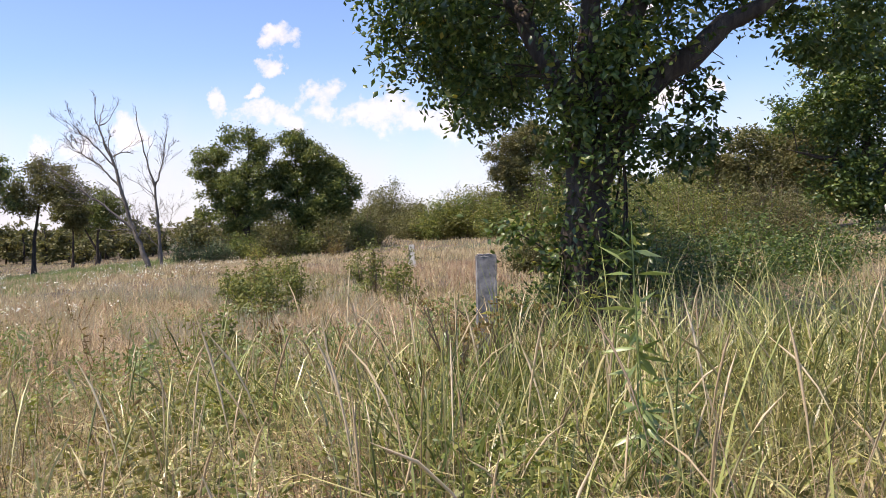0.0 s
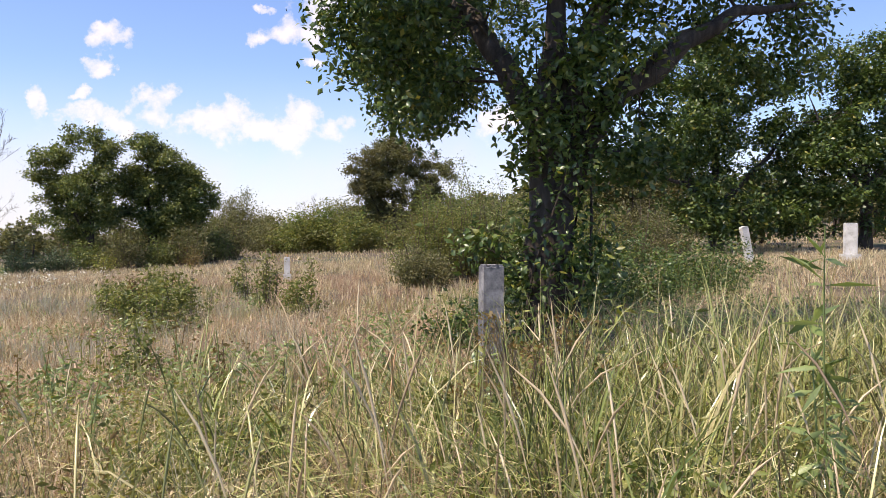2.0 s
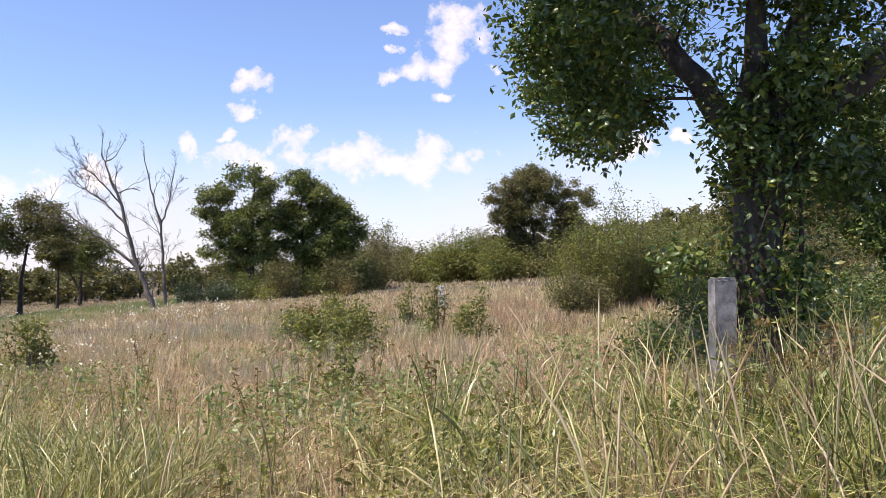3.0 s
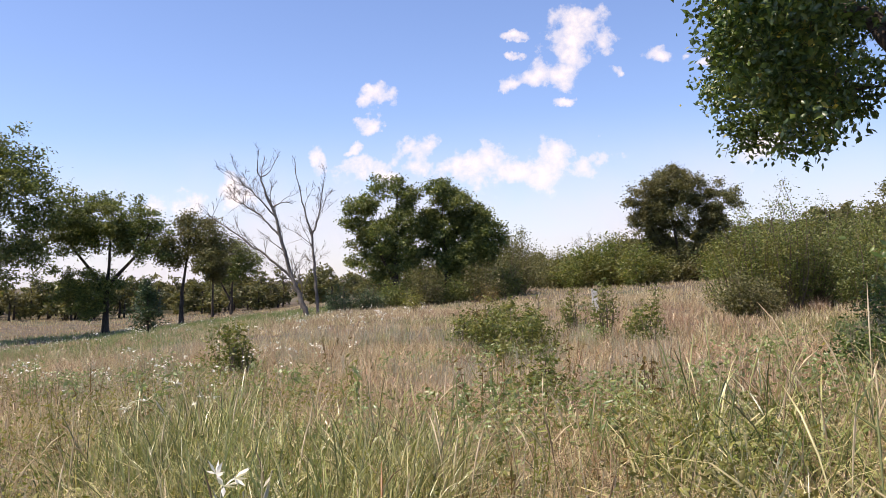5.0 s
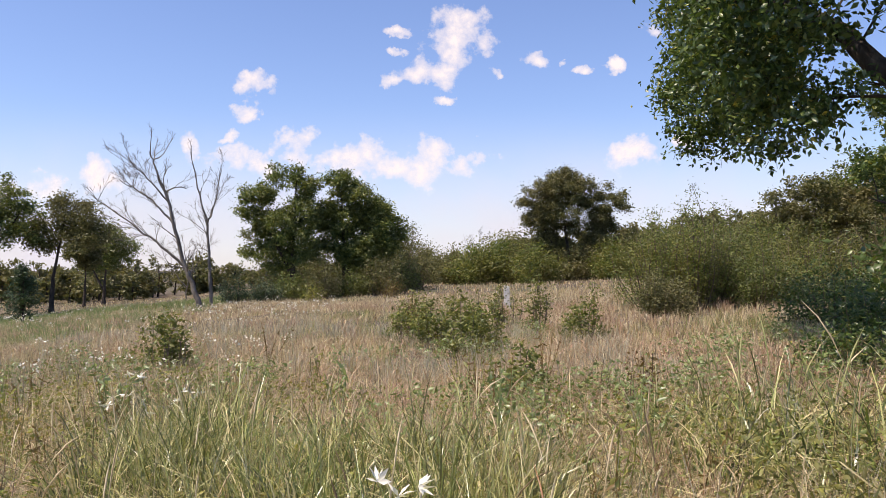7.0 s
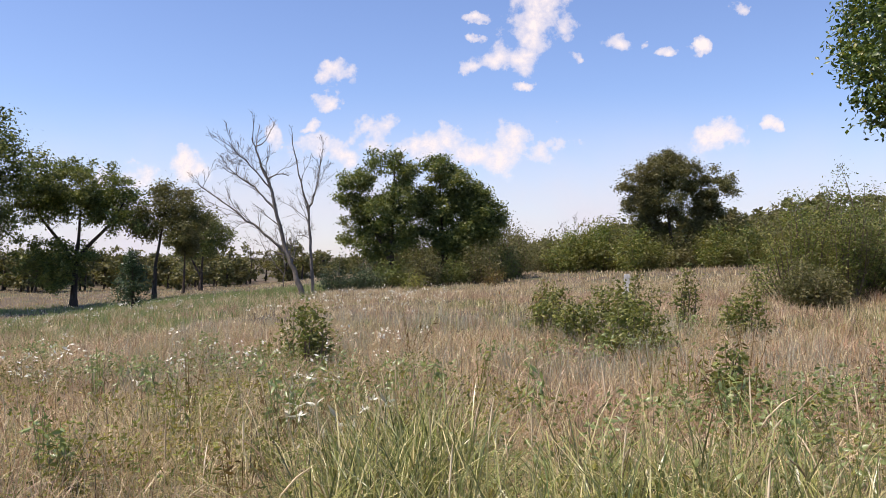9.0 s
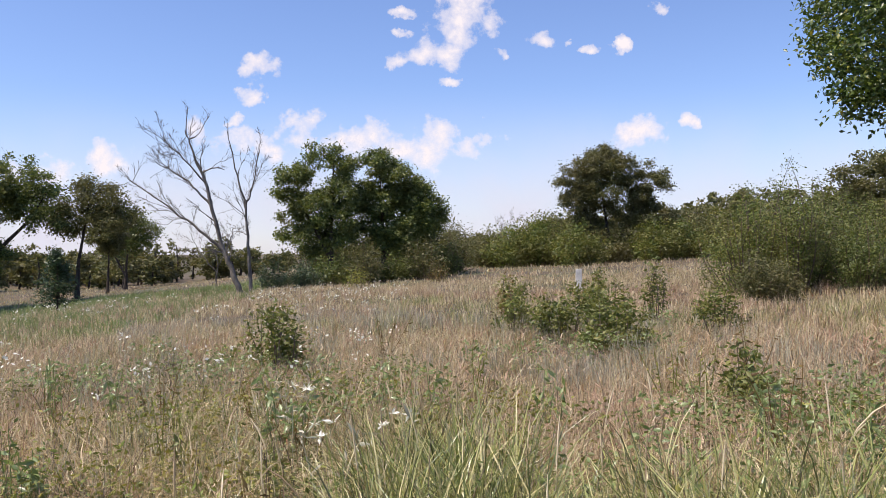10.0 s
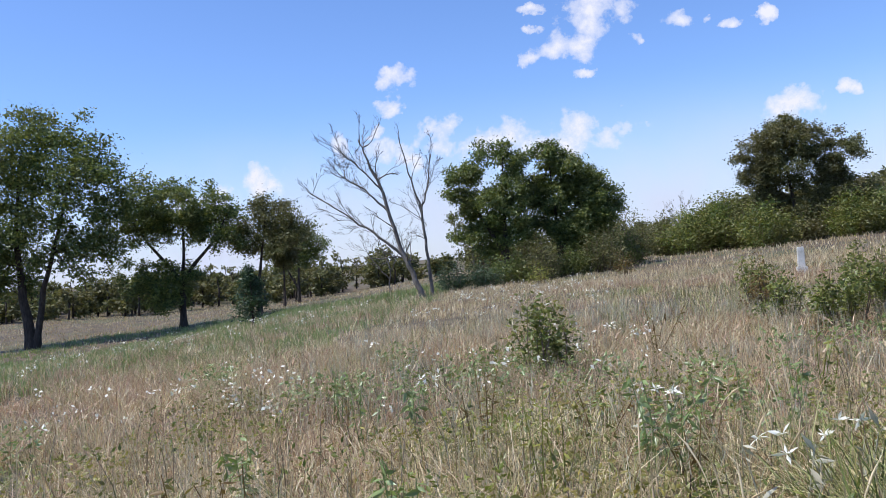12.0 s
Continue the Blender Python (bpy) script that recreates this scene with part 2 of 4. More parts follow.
def tree(name, x, y, label, trunk, r0, lobes, clumps, clump, per, leaf, bark, leafmat, seed, aspect=0.5, pointed=False, group="", droop=0.35, sides=8, floor=0.3, size=1.0):
    """A tree: a trunk along the given points, limbs to its clumps of leaves, and a crown of single leaves. size: of the whole drawn form."""
    rng = np.random.default_rng(seed)
    root = thing(name, x, y, label, "tree", group)
    trunks = trunk if isinstance(trunk[0][0], (tuple, list)) else [trunk]
    r0, clump, leaf = r0 * size, clump * size, leaf * size
    lobes = [tuple(size * q for q in l) for l in lobes]
    bb = Tubes(5)
    spine = []
    for k, tr in enumerate(trunks):
        tr = np.array(tr, float) * size
        n = 4 * (len(tr) - 1) + 1
        s = np.linspace(0, len(tr) - 1, n)
        pts = np.stack([np.interp(s, np.arange(len(tr)), tr[:, i]) for i in range(3)], 1)
        pts[1:-1] += rng.normal(size=(n - 2, 3)) * r0 * 0.06
        f = np.linspace(0, 1, n)
        rk = r0 * (1 if k == 0 else 0.62)
        rad = rk * (1 - 0.92 * f)
        if tr[0][2] < 0.1:
            rad[0] *= 1.45
            pts[0, 2] -= 0.15
        tb = Tubes(sides)
        tb.add(pts, rad)
        part("trunk" if k == 0 or tr[0][2] < 0.1 else "limb", tb.mesh("trunk"), bark, root)
        spine += [(p, q) for p, q, g in zip(pts, rad, f) if g > floor]
    sp, sr = np.array([p for p, _ in spine]), np.array([q for _, q in spine])
    cc, size, at = scatter_in(lobes, clumps, rng, clump, per)
    node, wide = list(sp), list(sr)
    order = np.argsort([np.min(np.linalg.norm(sp - c, axis=1)) for c in cc])
    for c in cc[order]:
        arr = np.array(node)
        gap = np.linalg.norm(arr - c, axis=1) + 1.2 * np.maximum(0, arr[:, 2] - c[2] + 0.1) + 0.25 * (np.array(wide) < 0.02)
        j = int(np.argmin(gap))
        ln = np.linalg.norm(c - arr[j])
        r = min(wide[j] * 0.7, 0.01 + 0.012 * ln)
        b = bent(arr[j], c, rng, 5, 0.2, 0.07)
        bb.add(b, np.linspace(r, max(0.006, r * 0.35), 5))
        node += [b[2], b[3], b[4]]
        wide += [r * 0.75, r * 0.6, r * 0.45]
        for _ in range(3):
            e = b[3] + rng.normal(size=3) * clump * 0.6
            bb.add([b[2 + rng.integers(0, 2)], (b[3] + e) / 2 + rng.normal(size=3) * 0.03, e], [r * 0.4, r * 0.3, 0.004], 4)
    tagged(part("branchwork", bb.mesh("branchwork"), bark, root), kind="stuff")
    at = at[at[:, 2] > 0.05]
    part("crown", leaves("crown", at, leaf, rng, droop, aspect, pointed), leafmat, root)
    return root


def shrub(name, x, y, label, w, h, n_stem, n_leaf, leaf, leafmat, seed, category="shrub", group="", low=0.15, aspect=0.5, pointed=True, depth=None, clump=0.22):
    """A bush: stems from the ground, each with its own clump of leaves."""
    rng = np.random.default_rng(seed)
    root = thing(name, x, y, label, category, group)
    depth = depth or w
    tb = Tubes(5)
    at = []
    for k in range(n_stem):
        a, r = rng.uniform(0, 2 * np.pi), rng.uniform(0, 1) ** 0.6
        top = np.array([math.cos(a) * r * w / 2, math.sin(a) * r * depth / 2, h * rng.uniform(0.35, 1.0) * math.sqrt(max(0.05, 1 - 0.75 * r * r)) * (1.22 if k % 9 == 0 and h < 2.5 else 1.0)])
        foot = np.array([top[0] * 0.45, top[1] * 0.45, -0.05])
        p = bent(foot, top, rng, 6, 0.15)
        tb.add(p, np.linspace(0.006 + 0.006 * h, 0.003, 6))
        m = max(3, int(n_leaf / n_stem * rng.uniform(0.6, 1.4)))
        s = low + (1 - low) * rng.uniform(0, 1, m) ** 0.75
        q = np.stack([np.interp(s, np.linspace(0, 1, 6), p[:, i]) for i in range(3)], 1)
        at.append(q + rng.normal(size=(m, 3)) * clump * np.array([1, 1, 0.7]) * min(h, 2.2) ** 0.5)
    at = np.concatenate(at)
    at = at[at[:, 2] > 0.02]
    tagged(part("stemwork", tb.mesh("stemwork"), STEM, root), kind="stuff")
    part("foliage", leaves("foliage", at, leaf, rng, 0.1, aspect, pointed), leafmat, root)
    return root


def blades(name, base, height, width, bend, rng, segs=3, curl=0.0, mat=None, label="", category="grass", az=None):
    """Blades of grass: tapered, arching ribbons of their own."""
    n = len(base)
    az = rng.uniform(0, 2 * np.pi, n) if az is None else az
    fx = rng.uniform(0, 2 * np.pi, n)
    lean = np.stack([np.cos(az), np.sin(az), 0 * az], 1)
    wide = np.stack([np.cos(fx), np.sin(fx), 0 * fx], 1)
    rows = []
    for k in range(segs + 1):
        s = k / segs
        c = base + lean * (height * bend * s ** 2)[:, None]
        c[:, 2] += height * (s - curl * bend * s ** 3)
        w = (width * (1 - s ** 1.6) * 0.5)[:, None] * wide
        rows += [c - w, c + w] if k < segs else [c]
    v = np.stack(rows, 1)
    b = (np.arange(n) * (2 * segs + 1))[:, None]
    q = np.concatenate([b + np.array([[2 * k, 2 * k + 1, 2 * k + 3, 2 * k + 2]]) for k in range(segs - 1)]) if segs > 1 else None
    t = b + np.array([[2 * segs - 2, 2 * segs - 1, 2 * segs]])
    ob = part(name, raw_mesh(name, v.reshape(-1, 3), q, t), mat)
    return tagged(ob, label, category, kind="stuff")


def spots(n, x0, x1, y0, y1, rng, ahead=False):
    """n places on the ground; ahead: y is counted from the walked line."""
    x, y = rng.uniform(x0, x1, n), rng.uniform(y0, y1, n)
    if ahead:
        y = y + path_y(x)
    return np.stack([x, y, rise(x, y) - 0.02], 1)


# ---- ground and sky ----
gx = np.concatenate([[-4000, -1500, -500, -200, -120], np.linspace(-80, 80, 161), [120, 200, 500, 1500, 4000]])
gy = np.concatenate([[-4000, -1500, -400, -100, -40], np.linspace(-20, 110, 131), [150, 250, 600, 1500, 4000]])
X, Y = np.meshgrid(gx, gy)
Zg = rise(X, Y)
W = len(gx)
i, j = np.meshgrid(np.arange(len(gx) - 1), np.arange(len(gy) - 1))
k = (j * W + i).ravel()
ground = part("ground", raw_mesh("ground", np.stack([X.ravel(), Y.ravel(), Zg.ravel()], 1), np.stack([k, k + 1, k + 1 + W, k + W], 1), smooth=True), SOIL)
tagged(ground, "dry brown soil with thatch under the meadow grass", "ground", kind="structure")


def cloud_sheet():
    """A far sheet of broken cumulus low over the horizon."""
    m, n, l = material("cloud")
    n.remove(n["Principled BSDF"])
    tc, sep = n.new("ShaderNodeTexCoord"), n.new("ShaderNodeSeparateXYZ")
    l.new(tc.outputs["Object"], sep.inputs[0])

    def calc(op, a, b=None, c=None):
        q = n.new("ShaderNodeMath")
        q.operation = op
        for s, v in zip(q.inputs, (a, b, c)):
            if isinstance(v, bpy.types.NodeSocket):
                l.new(v, s)
            elif v is not None:
                s.default_value = v
        return q.outputs[0]

    warp = noise_node(n, l, 0.0105, 5, 0.6)
    ws = n.new("ShaderNodeSeparateColor")
    l.new(warp.outputs["Color"], ws.inputs[0])
    px = calc("ADD", sep.outputs["X"], calc("MULTIPLY", calc("SUBTRACT", ws.outputs[0], 0.5), 130.0))
    pz = calc("ADD", sep.outputs["Z"], calc("MULTIPLY", calc("SUBTRACT", ws.outputs[1], 0.5), 100.0))
    puffs = [(-26, 262, 180, 56), (90, 272, 105, 56), (-170, 262, 100, 46), (-394, 457, 47, 36), (-420, 397, 36, 25), (-453, 328, 23, 18), (-538, 298, 30, 55), (-742, 236, 49, 41), (-417, 266, 85, 41), (-286, 312, 63, 49), (-102, 274, 124, 55), 
             (67, 279, 77, 63), (118, 587, 80, 85), (34, 487, 85, 36), (-39, 599, 33, 16), (-38, 542, 27, 12), (319, 529, 36, 27), (391, 527, 16, 12), (450, 502, 25, 14), 
             (212, 501, 18, 19), (-928, 197, 96, 49), (71, 428, 30, 14), (-51, 482, 27, 19), (548, 290, 60, 47), (685, 326, 27, 21), (604, 597, 27, 19), (517, 511, 21, 19), 
             (-758, 231, 41, 41), (563, 299, 55, 36), (679, 326, 22, 16)]
    total = None
    for cx, cz, rx, rz in puffs:
        dx = calc("DIVIDE", calc("SUBTRACT", px, float(cx)), float(rx) * 1.15)
        dz = calc("DIVIDE", calc("SUBTRACT", pz, float(cz)), float(rz) * 1.15)
        f = calc("SUBTRACT", 1.0, calc("ADD", calc("MULTIPLY", dx, dx), calc("MULTIPLY", dz, dz)))
        total = f if total is None else calc("SMOOTH_MAX", total, f, 0.35)
    no = noise_node(n, l, 0.015, 8, 0.58)
    big = noise_node(n, l, 0.0036, 5, 0.55)
    dens = calc("ADD", calc("MAXIMUM", total, -1.2), calc("MULTIPLY", calc("SUBTRACT", no.outputs["Fac"], 0.5), 4.2))
    r = ramp_node(n, [(0.4, (0, 0, 0)), (0.62, (0.55, 0.55, 0.55)), (1.0, (1, 1, 1))])
    l.new(calc("MULTIPLY_ADD", dens, 0.5, 0.3), r.inputs[0])
    veil = n.new("ShaderNodeMapRange")
    veil.interpolation_type = "SMOOTHSTEP"
    for s, v in (("From Min", 430.0), ("From Max", 30.0), ("To Min", 0.0), ("To Max", 0.74)):
        veil.inputs[s].default_value = v
    l.new(sep.outputs["Z"], veil.inputs["Value"])
    v2 = calc("MULTIPLY", veil.outputs[0], calc("MULTIPLY_ADD", big.outputs["Fac"], 1.9, 0.05))
    fac = calc("MINIMUM", calc("MAXIMUM", r.outputs[0], v2), 1.0)
    e, t, mx = n.new("ShaderNodeEmission"), n.new("ShaderNodeBsdfTransparent"), n.new("ShaderNodeMixShader")
    e.inputs["Color"].default_value, e.inputs["Strength"].default_value = (0.93, 0.925, 1.0, 1), 0.84
    l.new(mix_node(n, l, r.outputs[0], (0.72, 0.77, 0.93), (0.93, 0.925, 1.0)), e.inputs["Color"])
    l.new(fac, mx.inputs[0]), l.new(t.outputs[0], mx.inputs[1]), l.new(e.outputs[0], mx.inputs[2])
    l.new(mx.outputs[0], n["Material Output"].inputs["Surface"])
    sx = np.linspace(-4000, 4000, 41)
    v = np.concatenate([np.stack([sx, 2000 - (sx / 4000) ** 2 * 600, 0 * sx - 5], 1), np.stack([sx, 2000 - (sx / 4000) ** 2 * 600, 0 * sx + 1700], 1)])
    a = np.arange(40)
    ob = part("backdrop", raw_mesh("backdrop", v, np.stack([a, a + 1, a + 42, a + 41], 1)), m)
    ob.visible_shadow = False
    return tagged(ob, "white broken cumulus clouds low in a blue sky", "clouds", kind="structure")


cloud_sheet()

# ---- trees ----
tree("broadleaf_tree", 1.6, 8.45, "large leafy shade tree with dark forked trunk and hanging leaves",
     [[(0, 0, 0), (-0.03, 0.05, 1.2), (-0.05, 0.1, 2.2), (0.05, 0.2, 3.4), (0.2, 0.4, 5.6)],
      [(-0.02, 0.08, 1.5), (-0.1, 0.2, 2.3), (-0.32, 0.62, 2.95), (-0.6, 1.3, 3.7), (-0.7, 3.0, 4.6), (0.1, 5.2, 5.2)],
      [(0, 0.05, 1.7), (0.5, 0.05, 2.55), (1.3, 0.1, 3.15), (1.9, 0.2, 3.5), (3.0, 0.6, 3.75)],
      [(0.1, 0.1, 2.4), (0.6, 0.3, 3.6), (0.9, 0.5, 5.2)]],
     0.29, [(-1.2, 0.9, 3.5, 0.9, 1.1, 0.95), (-1.0, 2.2, 4.3, 1.0, 1.4, 1.2), (-0.7, 3.9, 4.2, 1.0, 1.5, 1.2), (0.3, 5.6, 4.6, 1.3, 1.6, 1.5), (0.2, 0.8, 5.2, 2.0, 1.8, 1.2),
            (-0.9, 1.6, 2.75, 0.6, 0.7, 0.5), (-0.5, 4.4, 3.2, 0.6, 0.8, 0.5), (2.5, 0.7, 3.5, 0.7, 0.8, 0.65), (1.4, 0.8, 4.6, 1.3, 1.2, 0.8), (2.9, 1.2, 4.5, 1.0, 1.0, 0.8),
            (1.0, 0.5, 2.5, 0.6, 0.5, 0.5), (0.2, -0.2, 2.5, 0.45, 0.35, 0.7), (-0.35, 0.15, 1.1, 0.4, 0.4, 0.6), (0.25, -0.15, 3.4, 0.8, 0.5, 0.7), (0.9, 0.3, 3.6, 0.7, 0.6, 0.5),
            # first three lobes are added above the view, to cast shade on the trunk
            (-1.9, -0.3, 5.2, 1.2, 1.2, 0.9), (-0.4, -1.2, 5.2, 1.5, 1.2, 0.9), (1.6, -0.8, 5.3, 1.6, 1.2, 0.9), (-0.9, 3.0, 5.6, 1.4, 1.8, 0.9)],
     620, 0.33, 125, 0.082, BARK, LEAF_BIG, 11, 0.55, True, droop=0.55, sides=12, size=1.14)


def vine(x, y, r, z0, z1, n, seed):
    """A climber that clothes a trunk."""
    g = np.random.default_rng(seed)
    root = thing("climbing_vine", x, y, "leafy green climbing vine on a tree trunk", "vine")
    for k in range(7):
        tb = Tubes(5)
        a0 = k * 0.9 + g.uniform(0, 0.5)
        s = np.linspace(0, 1, 12)
        a = a0 + 0.8 * np.sin(s * 5 + k)
        rr = r * (1.35 - 0.5 * s)
        tb.add(np.stack([np.cos(a) * rr, np.sin(a) * rr, s * z1 - 0.05], 1), np.linspace(0.02, 0.006, 12))
        part("vine_stem", tb.mesh("vine_stem"), BARK, root)
    c = 60
    a, z = g.uniform(0, 2 * np.pi, c), g.uniform(z0, z1, c)
    cc = np.stack([np.cos(a) * (r + 0.08), np.sin(a) * (r + 0.08), z], 1) * np.array([1, 1, 1])
    p = np.repeat(cc, n // c, 0) + g.normal(size=(n // c * c, 3)) * np.array([0.15, 0.15, 0.18])
    part("foliage", leaves("foliage", p, 0.085, g, 0.5, 0.55, True, 0.6), LEAF_BIG, root)


vine(1.64, 8.47, 0.3, 0.3, 3.6, 5400, 91)
tree("broadleaf_tree", 15.99, 29.89, "spreading green tree with a low bare limb behind stones",
     [[(0, 0, 0), (-0.2, 0, 2.0), (0.2, 0.3, 5.0), (0.5, 0.5, 8.0)], [(-0.15, 0, 2.2), (-1.8, -0.6, 3.0), (-3.6, -0.8, 3.4)], [(0, 0, 2.0), (2.2, -0.3, 4.2), (3.4, -0.6, 6.0)]],
     0.3, [(-1.6, -0.5, 5.0, 2.2, 2.0, 1.7), (0.2, 0, 6.8, 3.4, 2.4, 2.4), (-1.2, 0, 8.0, 2.6, 2.0, 1.6), (-0.3, -0.6, 3.4, 2.9, 1.6, 1.3), (3.6, -0.5, 4.4, 2.4, 2, 2.0), (-0.5, -0.8, 1.6, 2.9, 1.4, 1.1), (3.2, -0.8, 2.0, 2.4, 1.4, 1.4)],
     330, 0.62, 130, 0.19, BARK, LEAF_BIG, 12, droop=0.4, size=0.93)
tree("broadleaf_tree", 21.73, 28.64, "tall leafy tree at the wood's edge",
     [[(0, 0, 0), (0.2, 0, 2.5), (-0.2, 0.3, 6.0), (0.3, 0.5, 9.0)], [(0, 0, 2.4), (-2.0, -0.3, 4.4), (-3.0, -0.4, 6.4)], [(0, 0, 2.6), (2.0, 0, 4.6), (3.0, 0, 6.6)]],
     0.28, [(-1.8, 0, 6.4, 2.4, 2.0, 2.0), (1.2, 0, 7.4, 2.6, 2.2, 2.0), (0, 0, 4.4, 3.2, 2, 1.6), (2.8, 0, 4.6, 2.2, 2, 2.0), (0, 0, 2.2, 3.0, 1.8, 1.4)],
     230, 0.7, 150, 0.2, BARK, LEAF_BIG, 13, droop=0.4, size=0.93)

# the grove in the middle distance
tree("oak_tree", -9.82, 40.47, "tall oak tree of a grove with dark lobed crown", [[(0, 0, 0), (0.1, 0, 3), (0.3, 0.2, 8.0)], [(0.05, 0, 1.5), (-1.5, 0.2, 4.5), (-2.2, 0, 6.6)]],
     0.24, [(-2.2, 0, 6.7, 1.2, 1.4, 1.0), (-0.6, 0, 7.8, 1.3, 1.5, 1.1), (0.6, 0, 7.5, 1.1, 1.5, 1.1), (-0.8, -0.3, 4.6, 2.4, 2.0, 1.6), (0.6, 0, 5.4, 1.6, 1.8, 1.6), (-1.2, 0.6, 2.9, 2.4, 1.6, 1.2), (0.9, -0.2, 3.4, 1.2, 1.2, 1.3), (-2.6, -0.2, 5.2, 1.0, 1.2, 1.0)],
     230, 0.56, 140, 0.18, BARK, LEAF_OAK, 21, group="grove", size=0.75)
tree("oak_tree", -7.28, 41.7, "tall oak tree of a grove with dense green crown", [[(0, 0, 0), (-0.1, 0, 3), (-0.3, 0.2, 8.0)], [(0, 0, 1.2), (1.2, 0.2, 4.5), (1.9, 0, 6.0)]],
     0.22, [(-0.4, 0, 7.6, 1.0, 1.3, 1.1), (0.9, 0.1, 6.6, 1.3, 1.4, 1.3), (-0.3, 0.2, 5.0, 1.8, 1.8, 1.7), (2.0, 0.2, 4.4, 1.5, 1.5, 1.5), (0.4, -0.3, 3.2, 1.6, 1.3, 1.3), (1.6, -0.2, 2.6, 1.4, 1.2, 1.1), (-1.3, 0.3, 5.4, 1.0, 1.2, 1.3), (-1.1, 0.1, 3.6, 1.2, 1.2, 1.3)],
     270, 0.54, 140, 0.18, BARK, LEAF_OAK, 22, group="grove", size=0.75)
tree("oak_tree", -5.56, 41.98, "rounded oak tree at the edge of a grove", [[(0, 0, 0), (-0.1, 0, 2.4), (0.1, 0.2, 6.0)]],
     0.18, [(-0.4, 0, 5.4, 1.5, 1.4, 1.2), (0.5, 0, 3.9, 1.4, 1.4, 1.6), (-0.6, 0, 2.6, 1.5, 1.4, 1.3)],
     150, 0.52, 140, 0.18, BARK, LEAF_OAK, 23, group="grove", size=0.75)
tree("oak_tree", -11.81, 44.47, "thin brownish tree behind a grove", [[(0, 0, 0), (0.1, 0, 2.4), (0.1, 0.2, 5.0)]],
     0.1, [(0, 0, 4.0, 1.3, 1.2, 1.6)], 40, 0.4, 45, 0.17, BARK_GREY, LEAF_DULL, 24, group="grove", size=0.75)
for k, (bx, by, bw, bh) in enumerate([(-9.56, 39.52, 1.8, 1.2), (-8.1, 38.76, 1.35, 1.8), (-6.73, 40.25, 1.8, 1.12), (-5.36, 40.11, 1.65, 2.1), (-4.33, 42.32, 1.8, 1.65), (-8.56, 43.22, 3, 2.85), (-6.11, 44.16, 3, 3.15), (-10.88, 42.8, 2.4, 2.7), (-9.67, 44.68, 2.7, 3.3), 
                                          (-3.7, 44.8, 1.95, 2.55)]):
    shrub("shrub", bx, by, "dense dull green undergrowth shrub under oaks", bw * 1.15, bh * 1.2, 34, 3600, 0.11, LEAF_DULL if k % 2 else LEAF_OAK, 300 + k, group="grove undergrowth", pointed=False, clump=0.2)
for k, (bx, by, bw, bh) in enumerate([(-11.79, 37.33, 1.95, 1.42), (-10.62, 38.11, 1.65, 1.27)]):
    shrub("juniper_bush", bx, by, "dark green spreading juniper bush beside a grove", bw, bh, 40, 3200, 0.1, CEDAR, 320 + k, aspect=0.35, pointed=False, clump=0.15)


# the dead tree
def dead_tree(name, x, y, label, limbs, r0, seed, twigs, size=1.0):
    rng = np.random.default_rng(seed)
    root = thing(name, x, y, label, "dead tree")
    bb = Tubes(4)

    def spray(p, d, ln, r, depth):
        q = p + d * ln
        m = bent(p, q, rng, 4, 0.12, 0.03)
        bb.add(m, np.linspace(r, r * 0.45, 4))
        if depth:
            for _ in range(rng.integers(2, 4)):
                nd = d + rng.normal(size=3) * 0.42 + np.array([0, 0, 0.16])
                s = m[rng.integers(1, 4)]
                spray(s, nd / np.linalg.norm(nd), ln * rng.uniform(0.45, 0.75), max(0.006, r * 0.5), depth - 1)

    for k, (pts, ra, rb) in enumerate(limbs):
        pts, ra, rb = np.array(pts, float) * size, ra * size, rb * size
        n = 5 * (len(pts) - 1) + 1
        s = np.linspace(0, len(pts) - 1, n)
        p = np.stack([np.interp(s, np.arange(len(pts)), pts[:, i]) for i in range(3)], 1)
        p[1:-1] += rng.normal(size=(n - 2, 3)) * 0.025
        tb = Tubes(8)
        tb.add(p, np.linspace(ra, rb, n) * 0.82)
        part("limb" if k else "trunk", tb.mesh("trunk"), DEADWOOD, root)
        for _ in range(twigs):
            f = rng.uniform(0.3, 1.0)
            at = p[int(f * (n - 1))]
            d = p[-1] - p[0]
            d = d / np.linalg.norm(d) + rng.normal(size=3) * 0.5
            spray(at, d / np.linalg.norm(d), size * rng.uniform(0.5, 1.2) * (1.4 - 0.5 * f), ra * 0.2, 3)
    tagged(part("twig_spray", bb.mesh("twig_spray"), DEADWOOD, root), kind="stuff")
    return root


dead_tree("dead_tree", -12.87, 35.39, "bare grey dead tree with forked leaning trunk",
          [([(0, 0, -0.1), (-0.5, 0, 1.2), (-1.0, 0, 2.4), (-1.75, 0, 5.6), (-2.5, 0.1, 7.4), (-2.9, 0.1, 8.5)], 0.2, 0.03),
           ([(-1.0, 0, 2.3), (-2.4, -0.2, 3.6), (-4.0, -0.4, 4.8), (-5.7, -0.4, 6.0)], 0.1, 0.02),
           ([(-1.55, 0, 4.6), (-2.8, 0.3, 5.9), (-4.6, 0.4, 7.0)], 0.08, 0.018),
           ([(-1.85, 0, 5.8), (-3.1, -0.3, 7.2), (-4.0, -0.4, 8.2)], 0.06, 0.015)], 0.2, 41, 15, size=0.79)
